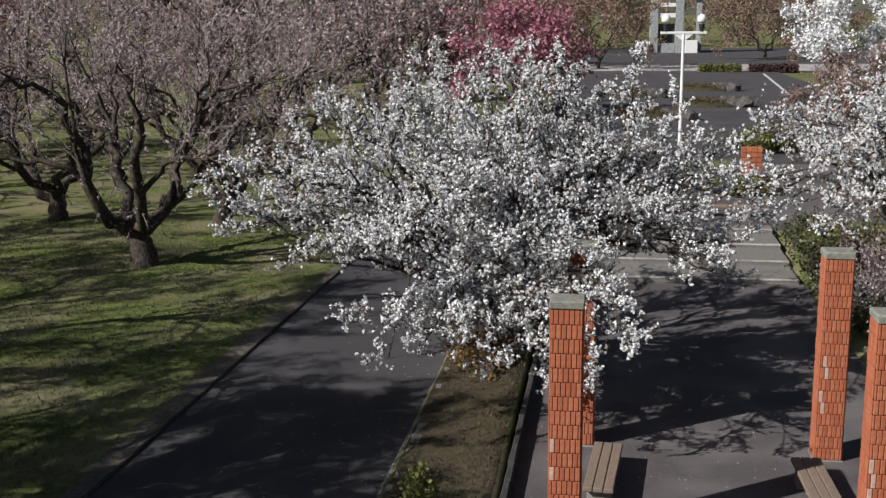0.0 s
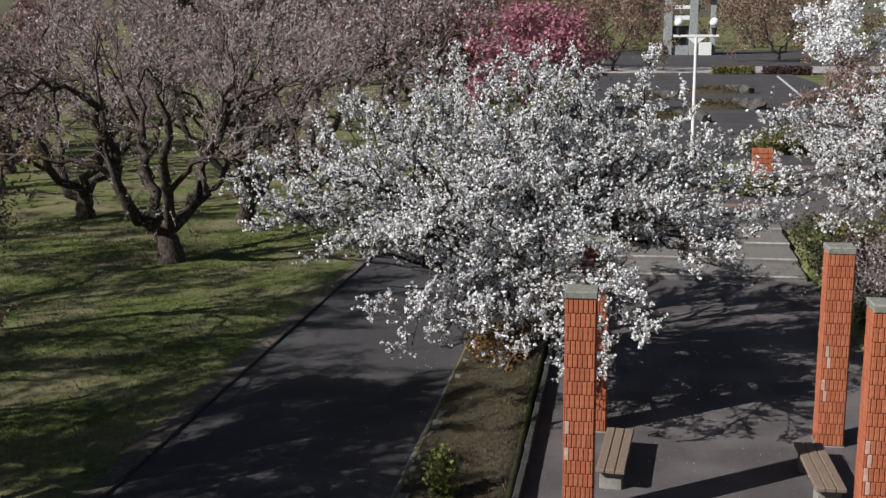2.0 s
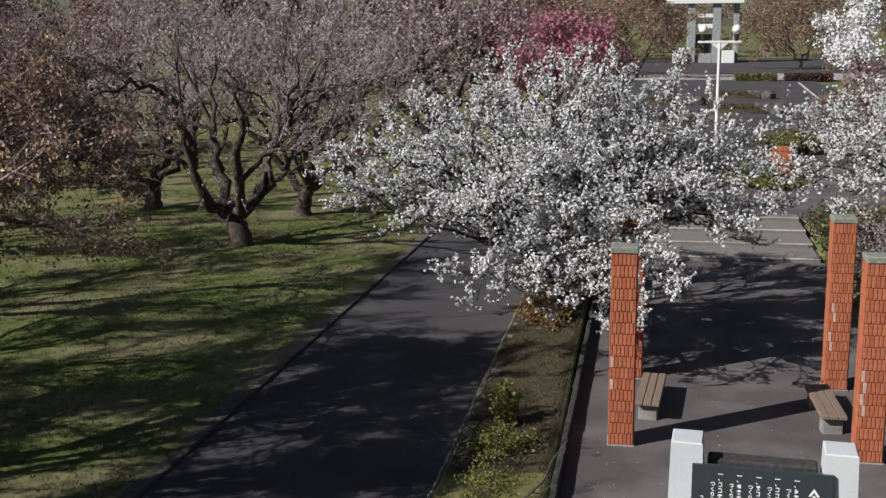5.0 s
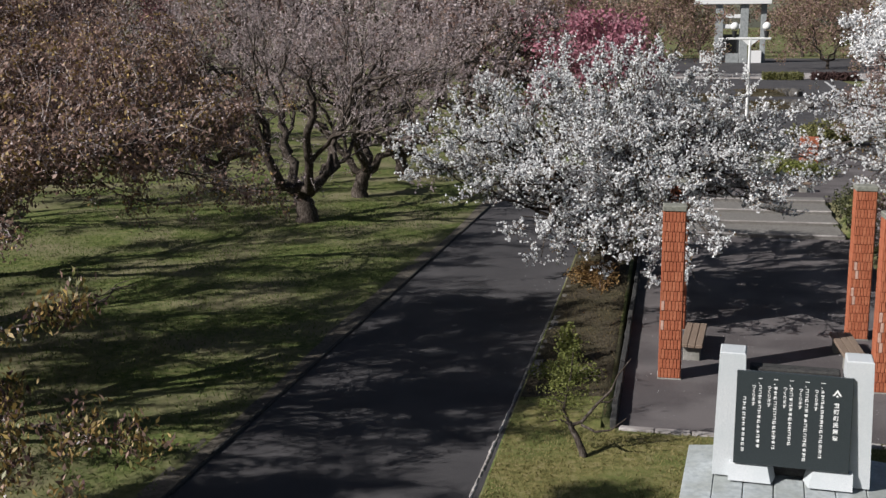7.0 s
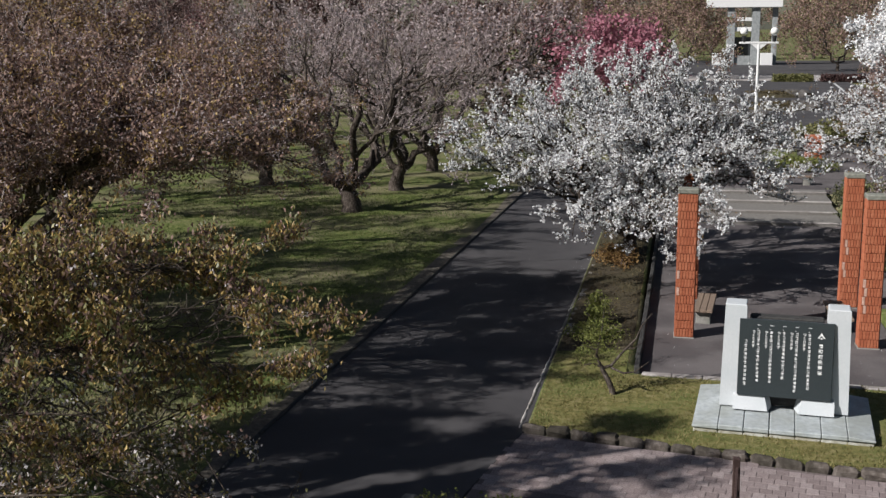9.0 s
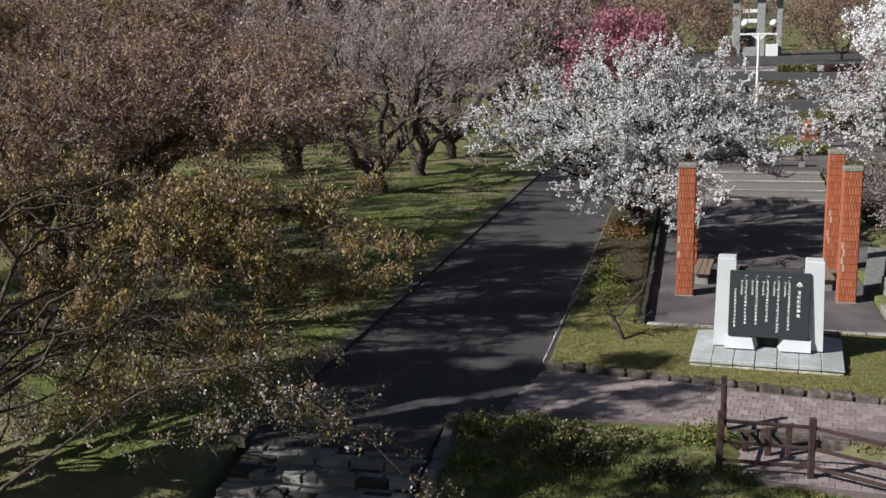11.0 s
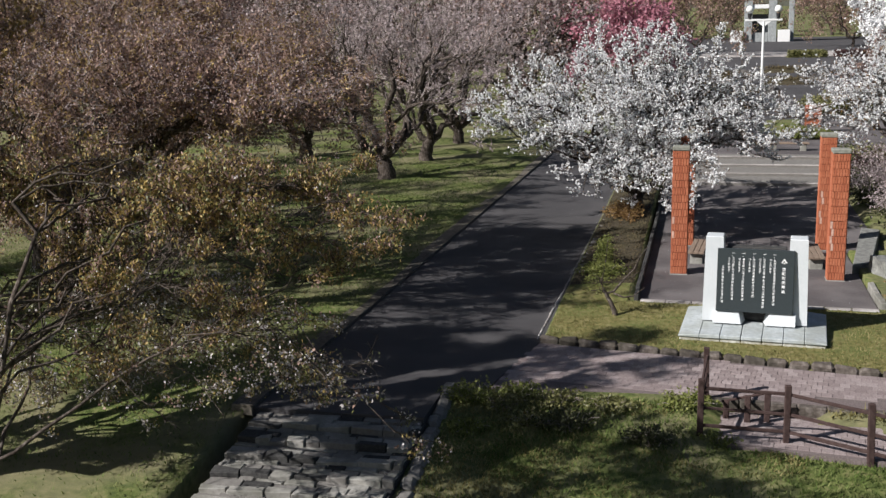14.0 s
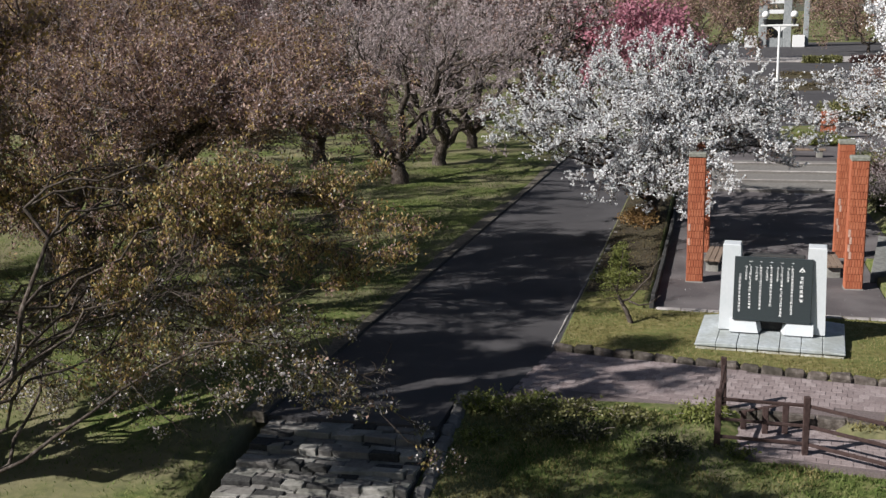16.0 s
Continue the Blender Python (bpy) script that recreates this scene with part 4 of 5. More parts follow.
big_shape = dict(high=10.5, wide=7.5, limbs=16, thick=0.32, fork=1.4, low=1.8, subs=9, thirds=7, twigs=2, flat=0.32, lift=0.12, comb=0.6, along=1.0, gaps=-0.3, clumps=1.1)
q1 = build_tree("leafing_cherry_tree", 33, (-21.7, 24.8, 0.1), 0, "tall old cherry tree with wine brown young leaves", "tree",
                [("wine_foliage", M_WINE, 0.8, 8, 0.1, 0.043, "wine brown leaves", SPRIG), ("rust_foliage", M_RUST, 0.45, 7, 0.1, 0.042, "rust brown leaves", SPRIG), ("spent_blossom", M_MAUVE, 0.2, 8, 0.08, 0.028, "")], **big_shape)
# copy set mostly outside the view, added to shade the left lawn
copy_thing(q1, pose(-29.5, 33.0, 0.1, 0, 0, 140))
q2 = build_tree("leafing_cherry_tree", 35, (-20.8, 16.2, 0.1), 0, "tall old cherry tree with orange brown young leaves", "tree",
                [("rust_foliage", M_RUST, 0.6, 7, 0.1, 0.042, "rust brown leaves", SPRIG), ("gold_foliage", M_ORANGELEAF, 0.65, 8, 0.1, 0.042, "orange leaves", SPRIG), ("wine_foliage", M_WINE, 0.3, 7, 0.1, 0.042, "wine brown leaves", SPRIG), ("spent_blossom", M_MAUVE, 0.25, 8, 0.08, 0.028, "")], **big_shape)
# unseen copy further left, added as a shade caster for the lawn
copy_thing(q2, pose(-27.0, 9.0, 0.1, 0, 0, 60))
# far planting
def far_tree(name, seed, place, tall, wide, m, label, m2=None, leaf=0.2):
    crowns = [("crown", m, 1.0, 8, leaf * 2.6, leaf * 0.8, "")]
    if m2:
        crowns.append(("foliage", m2, 0.5, 5, leaf * 2.4, leaf * 0.75, ""))
    return build_tree(name, seed, place, seed * 40, label, "tree", crowns, "", high=tall, wide=wide, fork=1.5, low=0.9, limbs=13, subs=5, thirds=4, twigs=0, thick=0.22, flat=0.9, lift=0.25, droop=-40)


far_tree("pink_cherry_tree", 41, (-6.8, 88, 0.3), 9.0, 6.2, M_PINK, "deep pink double-flowering cherry tree")
far_tree("cherry_tree", 47, (-38, 64, 0.1), 10.5, 6.5, M_ROSE, "dusky rose cherry tree behind the lawn trees", M_WINE, 0.12)
f1 = far_tree("maple_tree", 42, (-0.5, 160, 0.5), 12, 9.5, M_RUST, "olive brown tree in young leaf beyond the yard", M_OLIVELEAF, 0.17)
f2 = far_tree("maple_tree", 43, (25.5, 188, 0.5), 13, 9.5, M_RUST, "orange brown tree in young leaf beyond the yard", M_OLIVELEAF, 0.17)
f3 = far_tree("plum_tree", 44, (-18, 110, 0.2), 11, 8.0, M_WINE, "wine-red leaved plum tree", M_MAUVE)
far_tree("maple_tree", 45, (13.5, 64, 0.5), 5.5, 4.2, M_RUST, "rust brown shrubby tree by the yard", M_MAUVE, 0.08)
for src, x, y, turn, s in ((f1, -14, 165, 50, 1.1), (f3, -55, 160, 100, 1.5), (f1, -80, 190, 0, 1.7), (f3, -30, 135, 200, 1.2), (f2, -8, 235, 30, 1.4), 
                         (f1, 40, 240, 100, 1.6), 
                         (f3, -20, 215, 10, 1.4), (f3, -46, 26, 10, 0.8), (f2, 8, 300, 200, 1.7), (f1, -22, 190, 10, 1.1), (f2, -5, 260, 70, 1.6), (f1, 30, 265, 70, 1.5)):
    c = copy_thing(src, pose(x, y, 0.2, 0, 0, turn))
    c.scale = (s, s, s)

# ---- lamp post ----
lamp = thing("street_lamp", (4.45, 63, 0.6), 0, "white lamp post with a T-shaped arm and two opal globes", "street lamp")
lamp.scale = (1, 1, 1.025)
def cyl(name, material, r0, r1, z0, z1, parent, place=(0, 0), label="", n=14):
    bm = bmesh.new()
    bmesh.ops.create_cone(bm, cap_ends=True, segments=n, radius1=r0, radius2=r1, depth=z1 - z0, matrix=Matrix.Translation((place[0], place[1], (z0 + z1) / 2)))
    return part(name, bm, material, parent, label)
cyl("base_plate", M_WHITEPAINT, 0.2, 0.18, 0, 0.25, lamp)
cyl("pole", M_WHITEPAINT, 0.11, 0.075, 0.2, 6.25, lamp, label="tapered white steel pole")
bm = bmesh.new()
box(bm, -1.2, 1.2, -0.07, 0.07, 6.25, 6.38, 0.02)
part("arm", bm, M_WHITEPAINT, lamp)
for s in (-1, 1):
    bm = bmesh.new()
    vs = [bm.verts.new((s * x, y, z)) for y in (-0.04, 0.04) for x, z in ((0.05, 5.9), (0.5, 6.25), (0.05, 6.25))]
    bm.faces.new(vs[:3]), bm.faces.new(vs[3:])
    for i in range(3):
        bm.faces.new((vs[i], vs[(i + 1) % 3], vs[3 + (i + 1) % 3], vs[3 + i]))
    bmesh.ops.recalc_face_normals(bm, faces=bm.faces)
    part("bracket", bm, M_WHITEPAINT, lamp)
    cyl("socket", M_BLACKMETAL, 0.1, 0.16, 6.38, 6.75, lamp, (s * 0.92, 0), "black socket")
    bm = bmesh.new()
    bmesh.ops.create_uvsphere(bm, u_segments=18, v_segments=12, radius=0.25, matrix=Matrix.Translation((s * 0.92, 0, 7.0)))
    for f in bm.faces:
        f.smooth = True
    for v in bm.verts:
        if v.co.z < 6.85:
            v.co.z = 6.85 + (v.co.z - 6.85) * 0.4
    part("globe", bm, M_GLOBE, lamp, "white opal globe")

# ---- far gatehouse ----
gate = thing("gatehouse", (11.7, 222, 0.5), 0, "pale grey concrete gate tower with white fascia beyond the yard", "building")
for x0, x1 in ((-3.1, -1.6), (1.6, 3.1)):
    boxed("pier", M_CONCRETE, (x0, x1, -1.5, 1.5, 0, 11.2), gate, "", 0.05)
boxed("lintel", M_WHITEPAINT, (-1.58, 1.58, -1.2, 1.2, 6.6, 7.4), gate, "white lintel", 0.05)
boxed("lintel", M_WHITEPAINT, (-1.58, 1.58, -1.2, 1.2, 8.6, 9.3), gate, "white lintel", 0.05)
boxed("fascia", M_WHITEPAINT, (-7.2, 7.2, -2.2, 2.2, 11.22, 12.8), gate, "broad white fascia", 0.05)
boxed("column", M_CONCRETE, (5.5, 6.5, -0.6, 0.6, 0, 11.2), gate, "slim grey column", 0.05)
for x in (-5.0, 4.1):
    boxed("annex", M_WHITEPAINT, (x - 0.8 if x < 0 else x - 0.7, x + 1.6, -2.4, -0.2, 0, 2.4), gate, "white side block", 0.05)
boxed("doorway", M_GLASS, (-1.58, 1.58, 0.5, 0.8, 0, 5.5), gate, "dark glazed doorway", 0.02)
boxed("shutter", M_CONCRETE, (-1.5, 1.5, -1.0, -0.8, 0, 1.9), gate, "grey low shutter", 0.02)

# ---- yard ----
kerb_run("yard_edging", M_CAPPALE, -20, 153.5, 40, 153.5, 0.6, 0.3, 0.75, 2.0, "pale concrete edging behind the yard hedges", seed=21)
bm = bmesh.new()
prism(bm, [(-30, 154), (60, 154), (60, 172), (-30, 172)], 0.3, 0.62)
tagged(part("forecourt", bm, M_CAPPALE), "pale concrete forecourt beyond the yard", "pavement", kind="structure")
bm = bmesh.new()
prism(bm, [(15.4, 84), (15.7, 84), (19.9, 146), (19.6, 146)], 0.55, 0.606)
tagged(part("line_marking", bm, M_LINE), "worn white line on the asphalt yard", "road marking", kind="structure")


def clump(name, place, seed, size, high, m, label, category="shrub", n=2600, leaf=0.05, per=3, group="", stems=40):
    """A shrub: stems from the ground and a rough dome of leaves."""
    r = np.random.default_rng(seed)
    ob = thing(name, place, 0, label, category, group)
    ls = []
    tips = []
    for _ in range(stems):
        a, q = r.uniform(0, 2 * np.pi), np.sqrt(r.uniform(0.0, 1))
        e = np.array((np.cos(a) * q * size[0], np.sin(a) * q * size[1], high * (1 - 0.55 * q * q) * r.uniform(0.6, 1.05)))
        s = np.array((e[0] * 0.35, e[1] * 0.35, -0.05))
        p = arc(s, np.array((0, 0, 1.0)), e, 6, r, 0.05)
        ls.append((p, np.linspace(0.014, 0.004, 6)))
        tips.append(p[2:])
    link_mesh("stemwork", raw_mesh("stemwork", *tubes(ls, 4)), M_TWIG, ob)
    tips = np.concatenate(tips)
    pts = tips[r.integers(0, len(tips), n)] + r.normal(0, 1, (n, 3)) * np.array((size[0] * 0.16, size[1] * 0.16, high * 0.12))
    pts[:, 2] = np.maximum(pts[:, 2], 0.02)
    link_mesh("foliage", raw_mesh("foliage", *petals(pts, per, leaf * 0.8, leaf, r)), m, ob)
    return ob


for x0, x1, m, lab in ((12.3, 17.5, M_OLIVELEAF, "clipped yellow green hedge along the yard"), (18.6, 24.5, M_WINE, "clipped dark wine-red hedge along the yard")):
    r = np.random.default_rng(int(x0 * 10))
    ob = thing("hedge", ((x0 + x1) / 2, 150.5, 0.5), 0, lab, "hedge", "yard hedges")
    pts = r.uniform((-(x1 - x0) / 2, -0.7, 0.0), ((x1 - x0) / 2, 0.7, 1.0), (2000, 3))
    link_mesh("foliage", raw_mesh("foliage", *petals(pts, 3, 0.1, 0.11, r)), m, ob)
    st = [(np.array(((-(x1 - x0) / 2 + k), 0, -0.1)) + np.array(((0, 0, 0), (0.05, 0, 0.5), (0, 0.05, 1.0))), np.array((0.03, 0.02, 0.01))) for k in np.arange(0.3, x1 - x0, 0.5)]
    link_mesh("stemwork", raw_mesh("stemwork", *tubes(st, 4)), M_TWIG, ob)
for x, y, w in ((8.6, 96, 2.8), (9.6, 115, 3.0), (3.6, 84, 2.4), (2.6, 106, 2.6)):
    r = np.random.default_rng(int(y))
    ob = thing("planting_bed", (x, y, 0.6), 0, "low grassy planting bed with dark rocks on the yard", "planting bed", "yard beds")
    bm = bmesh.new()
    bmesh.ops.create_uvsphere(bm, u_segments=24, v_segments=8, radius=1.0)
    for v in bm.verts:
        v.co = Vector((v.co.x * w, v.co.y * 1.5, max(-0.1, v.co.z * 0.5)))
    part("mound", bm, M_SOIL, ob, "brown earth mound")
    pts = r.normal(0, 1, (700, 3)) * (w * 0.4, 0.6, 0.05) + (0, 0, 0.5)
    link_mesh("groundcover", raw_mesh("groundcover", *petals(pts, 2, 0.1, 0.07, r)), M_DRY, ob, "dry ground cover")
    for k in range(3):
        bm = bmesh.new()
        bmesh.ops.create_icosphere(bm, subdivisions=2, radius=0.75)
        for v in bm.verts:
            v.co = Vector((v.co.x * 1.2, v.co.y, v.co.z * 0.75)) + noise.noise_vector(v.co * 2 + Vector((k, y, 0))) * 0.25
        part("rock", bm, M_ROCK, ob).matrix_basis = pose(w * 0.75 + 0.7 * k - 0.5, 0.4 - 0.5 * k, 0.25, 0, 0, 50 * k)
boxy = thing("brick_wall", (7.0, 53.5, 0.59), 0, "low orange brick wall end on the terrace", "wall")
for i in range(7):
    for k in range(4):
        boxed("brick", M_TILE, (-0.46 + 0.23 * k + 0.005, -0.24 + 0.23 * k, -0.2, 0.2, 0.23 * i + 0.01, 0.23 * i + 0.222), boxy, "", 0.008)
clump("shrub", (6.2, 50.5, 0.59), 61, (1.6, 1.2), 0.6, M_FRESH, "bright green low shrub on the terrace", leaf=0.06)
clump("shrub", (9.8, 65, 0.6), 62, (2.6, 1.5), 1.5, M_OLIVELEAF, "olive shrub bed at the edge of the yard", leaf=0.07)
clump("shrub", (7.9, 31.2, 0.2), 63, (2.0, 2.2), 2.4, M_MAUVE, "bare twiggy grey brown shrub beside the plaza", n=1800, leaf=0.035, stems=160)
clump("shrub", (8.2, 24.0, 0.2), 64, (1.6, 1.8), 1.3, M_DARKLEAF, "dark olive shrub beside the plaza", n=2500, leaf=0.04, stems=80)
# added dark shrub, stands in for the shade on this strip of lawn
clump("shrub", (7.3, 30.6, 0.2), 69, (0.7, 1.6), 0.9, M_DARKLEAF, "low dark olive shrub added in place of shade beside the plaza", n=1300, leaf=0.04, stems=50)
clump("shrub", (7.5, 34.3, 0.2), 66, (1.1, 1.6), 2.0, M_WINE, "dark brown twiggy shrub beside the terrace steps", n=1500, leaf=0.04, stems=90)
clump("shrub", (8.0, 27.8, 0.2), 67, (1.3, 1.7), 1.6, M_MAUVE, "brown twiggy shrub beside the plaza", n=1300, leaf=0.035, stems=110)
clump("shrub", (8.4, 37.6, 0.4), 68, (1.6, 1.4), 1.5, M_OLIVELEAF, "olive shrub beside the terrace", n=1500, leaf=0.05, stems=60)
for i, (x, y) in enumerate(((7.15, 35.9), (7.3, 38.6), (7.5, 41.2), (7.2, 33.2))):
    clump("shrub", (x, y, 0.25), 110 + i, (0.95, 1.6), 1.15, M_DARKLEAF, "dark olive clipped shrub beside the terrace steps", n=1100, leaf=0.05, stems=50, group="step shrubs")
clump("shrub", (-2.3, 27.2, 0.1), 65, (0.8, 1.6), 0.5, M_BRONZE, "dry brown undergrowth below the cherry", n=1500, leaf=0.035)

# ---- bed between path and plaza ----
clump("young_shrub", (-2.42, 18.6, 0.08), 71, (0.34, 0.3), 0.85, M_FRESH, "small leafy bright green young shrub in the bed", n=420, leaf=0.042, stems=14)
clump("shrub", (-2.3, 17.2, 0.08), 72, (0.8, 0.6), 0.42, M_FRESH, "low pale green ground shrub", n=800, leaf=0.034)
sap = thing("sapling", (-1.66, 12.9, 0.05), 0, "leaning small pine-like sapling with bare side branches", "sapling")
r = np.random.default_rng(9)
ls = [(np.array(((0.06, 0, -0.1), (0.0, 0.0, 0.12), (-0.1, 0.02, 0.34), (-0.2, 0.03, 0.52), (-0.25, 0.08, 0.62))), np.array((0.085, 0.07, 0.06, 0.055, 0.045))),
      (np.array(((-0.25, 0.08, 0.6), (-0.36, 0.1, 0.85), (-0.3, 0.12, 1.15), (-0.24, 0.14, 1.5), (-0.2, 0.14, 1.95))), np.array((0.034, 0.028, 0.022, 0.016, 0.008))),
      (np.array(((-0.22, 0.05, 0.56), (-0.02, 0.1, 0.62), (0.25, 0.2, 0.95), (0.5, 0.28, 1.2), (0.62, 0.34, 1.5), (0.85, 0.42, 1.8))), np.array((0.038, 0.034, 0.028, 0.022, 0.014, 0.006))),
      (np.array(((0.3, 0.22, 1.0), (0.46, 0.2, 1.0), (0.62, 0.26, 1.14))), np.array((0.02, 0.014, 0.006))),
      (np.array(((-0.02, 0.06, 0.58), (0.25, -0.05, 0.5), (0.52, -0.05, 0.55), (0.8, 0.0, 0.78))), np.array((0.028, 0.024, 0.016, 0.007))),
      (np.array(((-0.22, 0.04, 0.58), (-0.42, 0.0, 0.68), (-0.62, -0.1, 0.66))), np.array((0.028, 0.02, 0.008))),
      (np.array(((-0.34, 0.1, 0.95), (-0.52, 0.06, 1.05), (-0.7, 0.0, 1.08))), np.array((0.016, 0.012, 0.006)))]
link_mesh("trunk", raw_mesh("trunk", *tubes(ls, 7)), M_BARK, sap)
pts = np.concatenate([r.normal(0, 1, (n, 3)) * (w, w, 0.055) + c for c, w, n in (((-0.6, 0.05, 0.95), 0.15, 34), ((-0.3, 0.1, 1.0), 0.16, 40), ((-0.05, 0.12, 1.12), 0.13, 26), ((-0.5, 0.08, 1.25), 0.15, 36), ((-0.2, 0.12, 1.38), 0.15, 36),
                                                                                  ((-0.4, 0.1, 1.55), 0.11, 22), ((-0.12, 0.14, 1.7), 0.09, 16), ((-0.3, 0.14, 1.9), 0.1, 24), ((-0.16, 0.14, 2.08), 0.08, 18), ((-0.45, 0.0, 0.72), 0.12, 20))])
link_mesh("needle_foliage", raw_mesh("needle_foliage", *petals(pts, 5, 0.035, 0.026, r, lean=0.8, narrow=0.5)), M_FRESH, sap, "pale green foliage pads")

# low weeds along the top of the bank
for i, (x, y, w, h, m) in enumerate(((-4.2, 6.0, 0.7, 0.6, M_FRESH), (-3.5, 5.7, 0.7, 0.5, M_OLIVELEAF), (-3.2, 6.2, 0.6, 0.5, M_FRESH), (-2.3, 6.0, 0.7, 0.42, M_OLIVELEAF), (-1.2, 5.9, 0.6, 0.3, M_OLIVELEAF),
                                     (-1.9, 4.9, 0.7, 0.7, M_DARKLEAF), (-0.3, 4.5, 0.6, 0.65, M_DARKLEAF), (0.3, 6.2, 0.7, 0.4, M_FRESH), (-2.8, 5.0, 0.6, 0.4, M_OLIVELEAF), (-4.0, 4.6, 0.5, 0.35, M_FRESH), (0.9, 4.9, 0.5, 0.35, M_FRESH))):
    clump("weed_clump", (x, y, ground_z(x, y)), 90 + i, (w, w * 0.8), h * 0.7, m, "low leafy weeds on the grass bank", "weeds", n=460, leaf=0.028, group="bank weeds", stems=22)


# ---- stones at the plaza's side ----
bm = bmesh.new()
prism(bm, [(5.12, 18.75), (5.75, 19.2), (6.75, 24.6), (6.15, 24.9), (5.6, 21.6)], -0.1, 0.3, 0.03)
tagged(part("stone_ledge", bm, M_LEDGE), "low worn grey stone ledge beside the plaza", "ledge", kind="structure")
for i, (x, y, w, d, h) in enumerate(((6.5, 18.3, 1.5, 1.2, 0.62), (6.9, 16.3, 1.2, 0.9, 0.4))):
    r = random.Random(80 + i)
    bm = bmesh.new()
    bmesh.ops.create_cube(bm, size=1.0)
    bmesh.ops.subdivide_edges(bm, edges=bm.edges[:], cuts=3, use_grid_fill=True)
    for v in bm.verts:
        v.co = Vector((v.co.x * w, v.co.y * d, (v.co.z + 0.35) * h)) + noise.noise_vector(v.co * 2.2 + Vector((i * 7, 0, 0))) * 0.1
    st = part("boulder", bm, M_LEDGE)
    st.matrix_basis = pose(x, y, 0.12, 0, 0, r.uniform(0, 90))
    tagged(st, "rough grey edging boulder beside the plaza", "boulder", "plaza boulders")
clump("shrub", (6.15, 15.1, 0.05), 73, (0.6, 0.6), 1.1, M_BRONZE, "sparse twiggy brown shrub at the plaza corner", n=320, leaf=0.03, stems=60)


# ---- grass blades ----
def grass(name, n, x0, x1, y0, y1, size, seed, label, test=None, m=None):
    r = np.random.default_rng(seed)
    P = np.stack((r.uniform(x0, x1, n), r.uniform(y0, y1, n)), 1)
    keep = [i for i, (x, y) in enumerate(P) if (test is None or test(x, y)) and noise.noise((x * 0.5, y * 0.5, 7.0)) > r.uniform(-0.9, 0.5)]
    P = P[keep]
    n = len(P)
    z = np.array([ground_z(x, y) for x, y in P])
    a = r.uniform(0, 2 * np.pi, n)
    h = size * r.uniform(0.4, 1.3, n)
    w = 0.012 + 0.008 * r.random(n)
    b = np.stack((P[:, 0], P[:, 1], z - 0.01), 1)
    side = np.stack((np.cos(a) * w, np.sin(a) * w, np.zeros(n)), 1)
    tip = b + np.stack((r.normal(0, 0.5, n) * h, r.normal(0, 0.5, n) * h, h), 1)
    V = np.stack((b - side, b + side, tip), 1).reshape(-1, 3)
    ob = link_mesh(name, raw_mesh(name, V, np.arange(3 * n).reshape(-1, 3)), m or M_GRASS)
    return tagged(ob, label, "grass", kind="stuff")


grass("bank_dry_grass", 80000, -4.5, 9, -5, 6.2, 0.08, 7, "dry yellow grass tufts on the bank", lambda x, y: ground_z(x, y) > slope(y) - 0.1 and (y < 4.4 or x < 0.6) and noise.noise((x * 0.7, y * 0.7, 3.0)) > -0.25 + 0.12 * (x + 2.0), M_TURF)
grass("bank_grass", 70000, -4.5, 9, -5, 6.4, 0.1, 1, "short tufted grass on the bank", lambda x, y: ground_z(x, y) > slope(y) - 0.1 and (y < 4.4 or x < 0.6) and noise.noise((x * 0.7, y * 0.7, 3.0)) < 0.1 + 0.15 * (x + 3.0))
grass("lawn_grass", 120000, -26, -8.8, -6, 44, 0.08, 2, "short tufted lawn grass under the trees")
grass("monument_grass", 42000, -3.2, 9, 8.6, 14.4, 0.06, 3, "thin yellow green turf round the monument", lambda x, y: ground_z(x, y) > 0 and not (0.3 < x < 4.0 and 11.3 < y < 13.1), M_TURF)
grass("verge_grass", 5000, 0.7, 9.0, 5.4, 7.0, 0.15, 6, "yellow grass tufts between the brick walks", lambda x, y: 6.33 < y + 0.08 * x < 6.75, M_TURF)
grass("bed_grass", 6000, -3.1, -1.3, 14.6, 34, 0.09, 4, "weedy dry grass in the bed", m=M_DRY)


# ---- fallen petals ----
r = np.random.default_rng(55)
pts = np.concatenate((np.stack((r.normal(1.6, 1.6, 260), r.uniform(14.8, 27, 260), np.full(260, 0.011)), 1), np.stack((r.uniform(-6.5, -3.3, 160), r.uniform(17, 29, 160), np.full(160, 0.007)), 1)))
pts = pts[(pts[:, 0] > -0.9) & (pts[:, 0] < 5.2) | (pts[:, 0] < -3.3)]
a = r.uniform(0, 6.28, len(pts))
u, v = np.stack((np.cos(a), np.sin(a), 0 * a), 1) * 0.014, np.stack((-np.sin(a), np.cos(a), 0.2 + 0 * a), 1) * 0.012
tagged(link_mesh("fallen_petals", raw_mesh("fallen_petals", np.stack((pts - u, pts - v * 0.2, pts + u, pts + v), 1).reshape(-1, 3), np.arange(4 * len(pts)).reshape(-1, 4)), M_BLOSSOM), "white cherry petals fallen on the paving", "petals", kind="stuff")


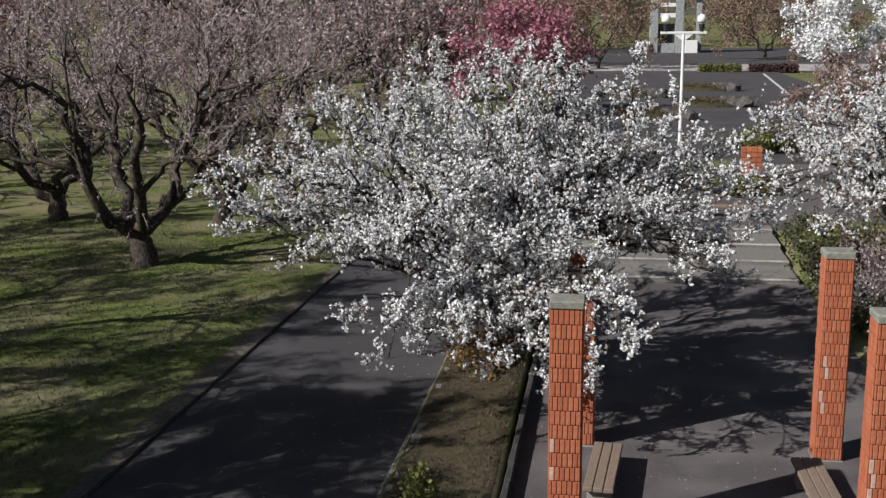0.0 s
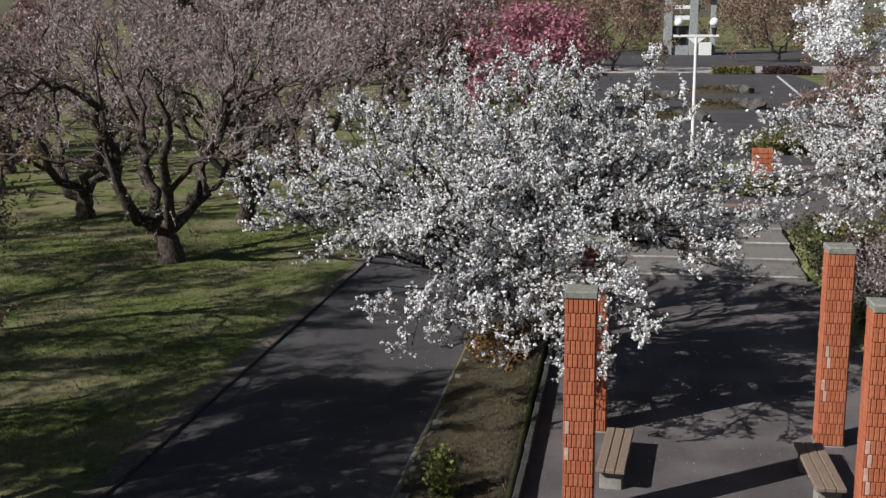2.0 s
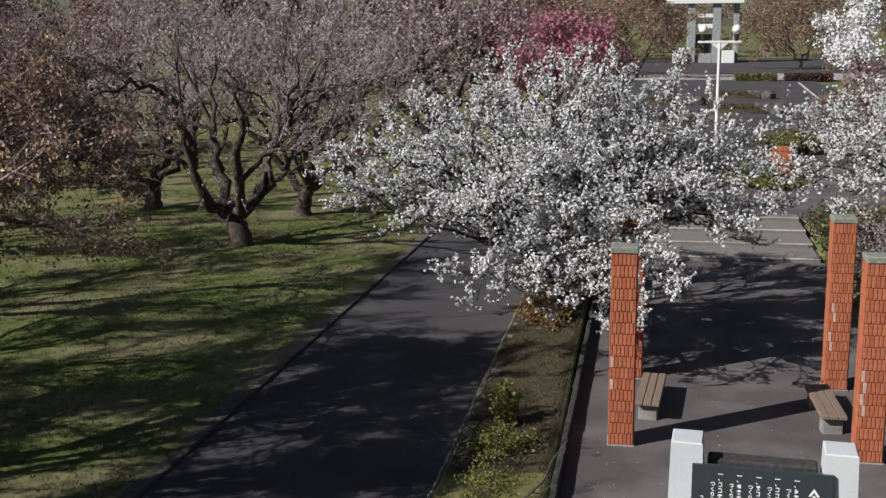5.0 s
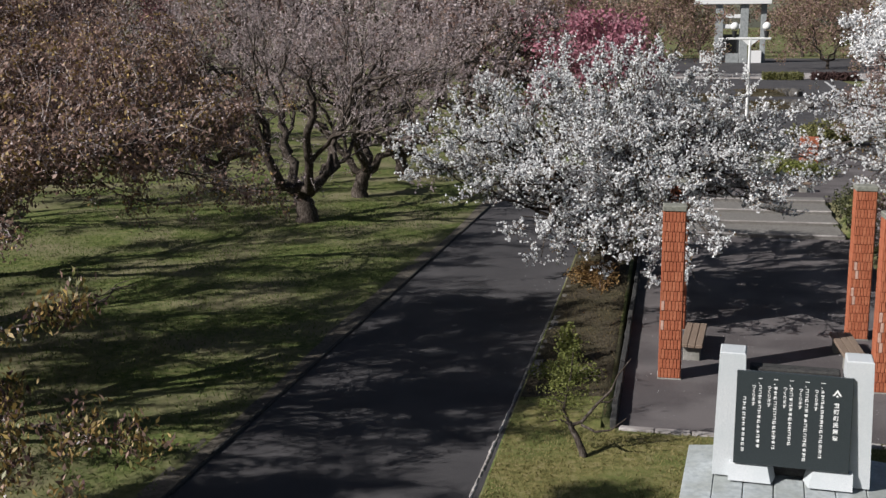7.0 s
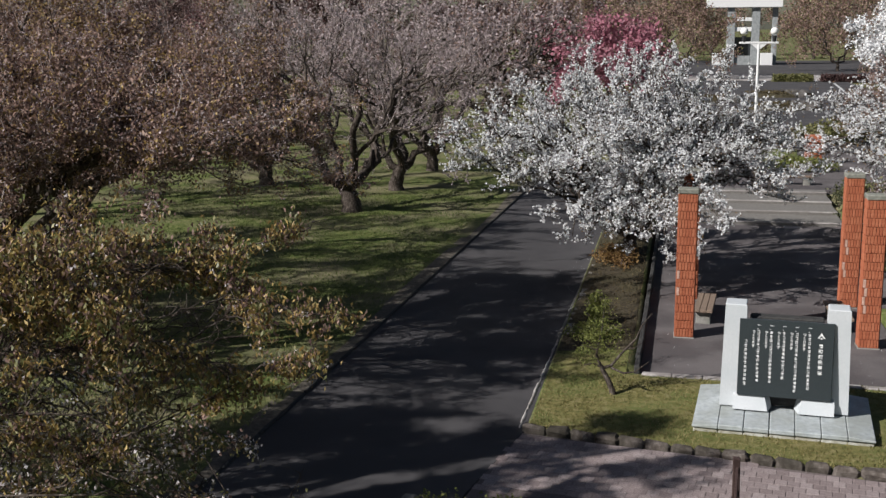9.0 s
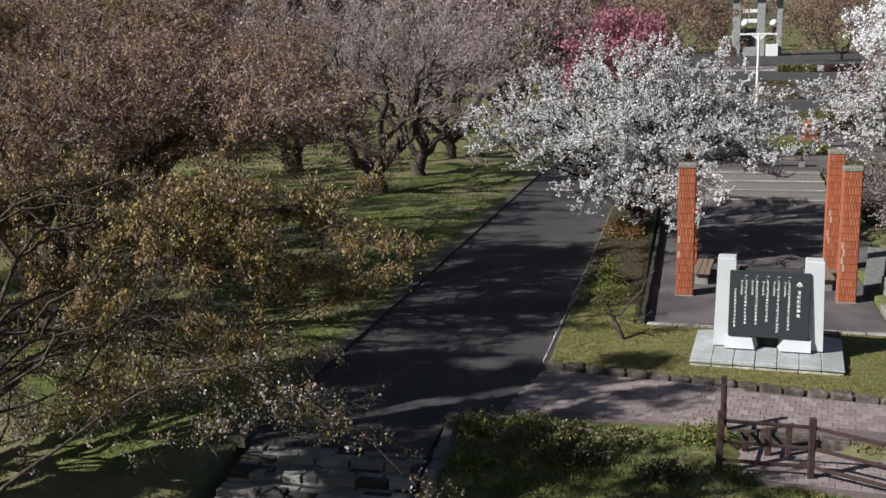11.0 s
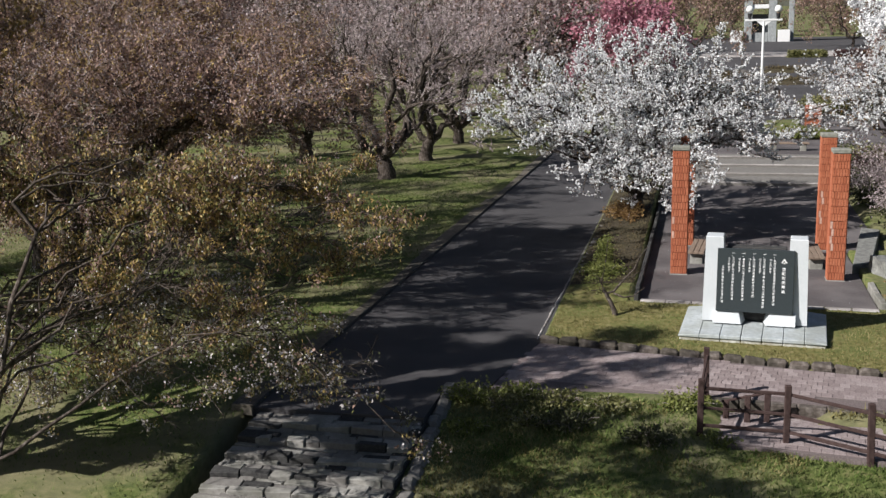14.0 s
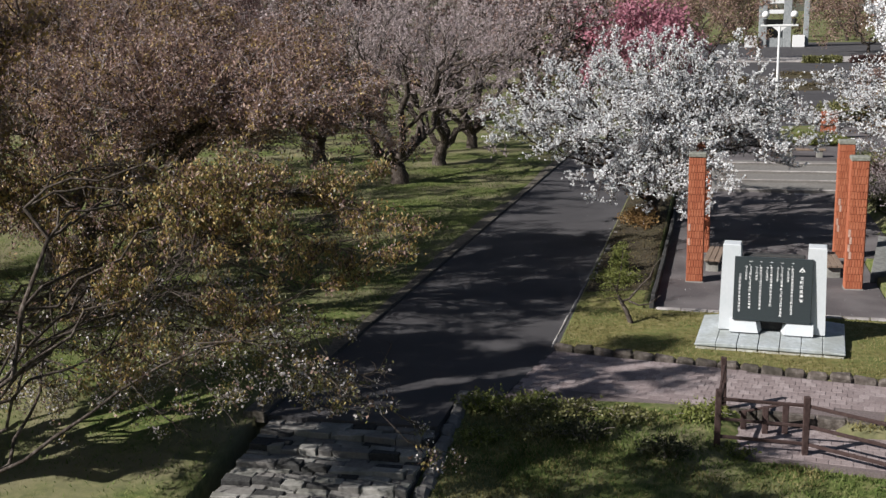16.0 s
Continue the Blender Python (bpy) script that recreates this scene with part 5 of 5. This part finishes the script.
# ---- brick paving ----
def paving(name, outline, z, label, angle, near, seed):
    """Pavers in running bond inside a convex outline; those inside the stretch near are pieces of their own."""
    r = random.Random(seed)
    ob = thing(name, (0, 0, 0), 0, label, "pavement", "", "structure")
    bm = bmesh.new()
    prism(bm, outline, z - 0.3, z - 0.01)
    part("bedding", bm, M_SAND, ob, "dark sandy joints")
    bm = bmesh.new()
    box(bm, -0.107, 0.107, -0.117, 0.117, -0.05, 0.0, 0.007)
    me = bpy.data.meshes.new("brick")
    bm.to_mesh(me)
    bm.free()
    me.materials.append(M_PAVER)
    c, s = math.cos(radians(angle)), math.sin(radians(angle))
    n = len(outline)
    inside = lambda x, y: all((outline[(i + 1) % n][0] - outline[i][0]) * (y - outline[i][1]) - (outline[(i + 1) % n][1] - outline[i][1]) * (x - outline[i][0]) > 0.25 for i in range(n))
    V, F = [], []
    cube = [(-0.107, -0.117), (0.107, -0.117), (0.107, 0.117), (-0.107, 0.117)]
    ox, oy = outline[0]
    count = 0
    for j in range(-80, 80):
        for i in range(-70, 70):
            u, v = (i + 0.5 * (j % 2)) * 0.222, j * 0.242
            x, y = ox + u * c - v * s, oy + u * s + v * c
            if not inside(x, y):
                continue
            dz, tw = r.uniform(-0.004, 0.004), r.uniform(-1.2, 1.2)
            if near[0] < x < near[1] and near[2] < y < near[3] and count < 300:
                count += 1
                b = new("brick", me)
                b.parent = ob
                b.matrix_basis = pose(x, y, z + dz, r.uniform(-0.6, 0.6), r.uniform(-0.6, 0.6), angle + tw)
            else:
                k = len(V)
                cc, ss = math.cos(radians(angle + tw)), math.sin(radians(angle + tw))
                for h in (-0.05, 0.0):
                    V += [(x + p * cc - q * ss, y + p * ss + q * cc, z + dz + h) for p, q in cube]
                F += [(k + 4, k + 5, k + 6, k + 7), (k, k + 1, k + 5, k + 4), (k + 1, k + 2, k + 6, k + 5), (k + 2, k + 3, k + 7, k + 6), (k + 3, k, k + 4, k + 7)]
    link_mesh("brick_rest", raw_mesh("brick_rest", np.array(V), np.array(F), True), M_PAVER2, ob)["kind"] = "stuff"


paving("brick_path", [(-3.9, 6.62), (0.6, 6.9), (9.0, 6.2), (9.0, 7.85), (-3.35, 10.22)], 0.0, "pinkish brick paved walk between lawn and bank", -8, (0.0, 3.4, 6.9, 9.0), 1)
paving("lower_brick_path", [(0.9, 4.75), (9.0, 3.6), (9.0, 5.95), (0.9, 6.62)], -0.22, "pinkish brick paved lower walk behind the fence", -8, (1.0, 5.0, 4.6, 5.8), 2)
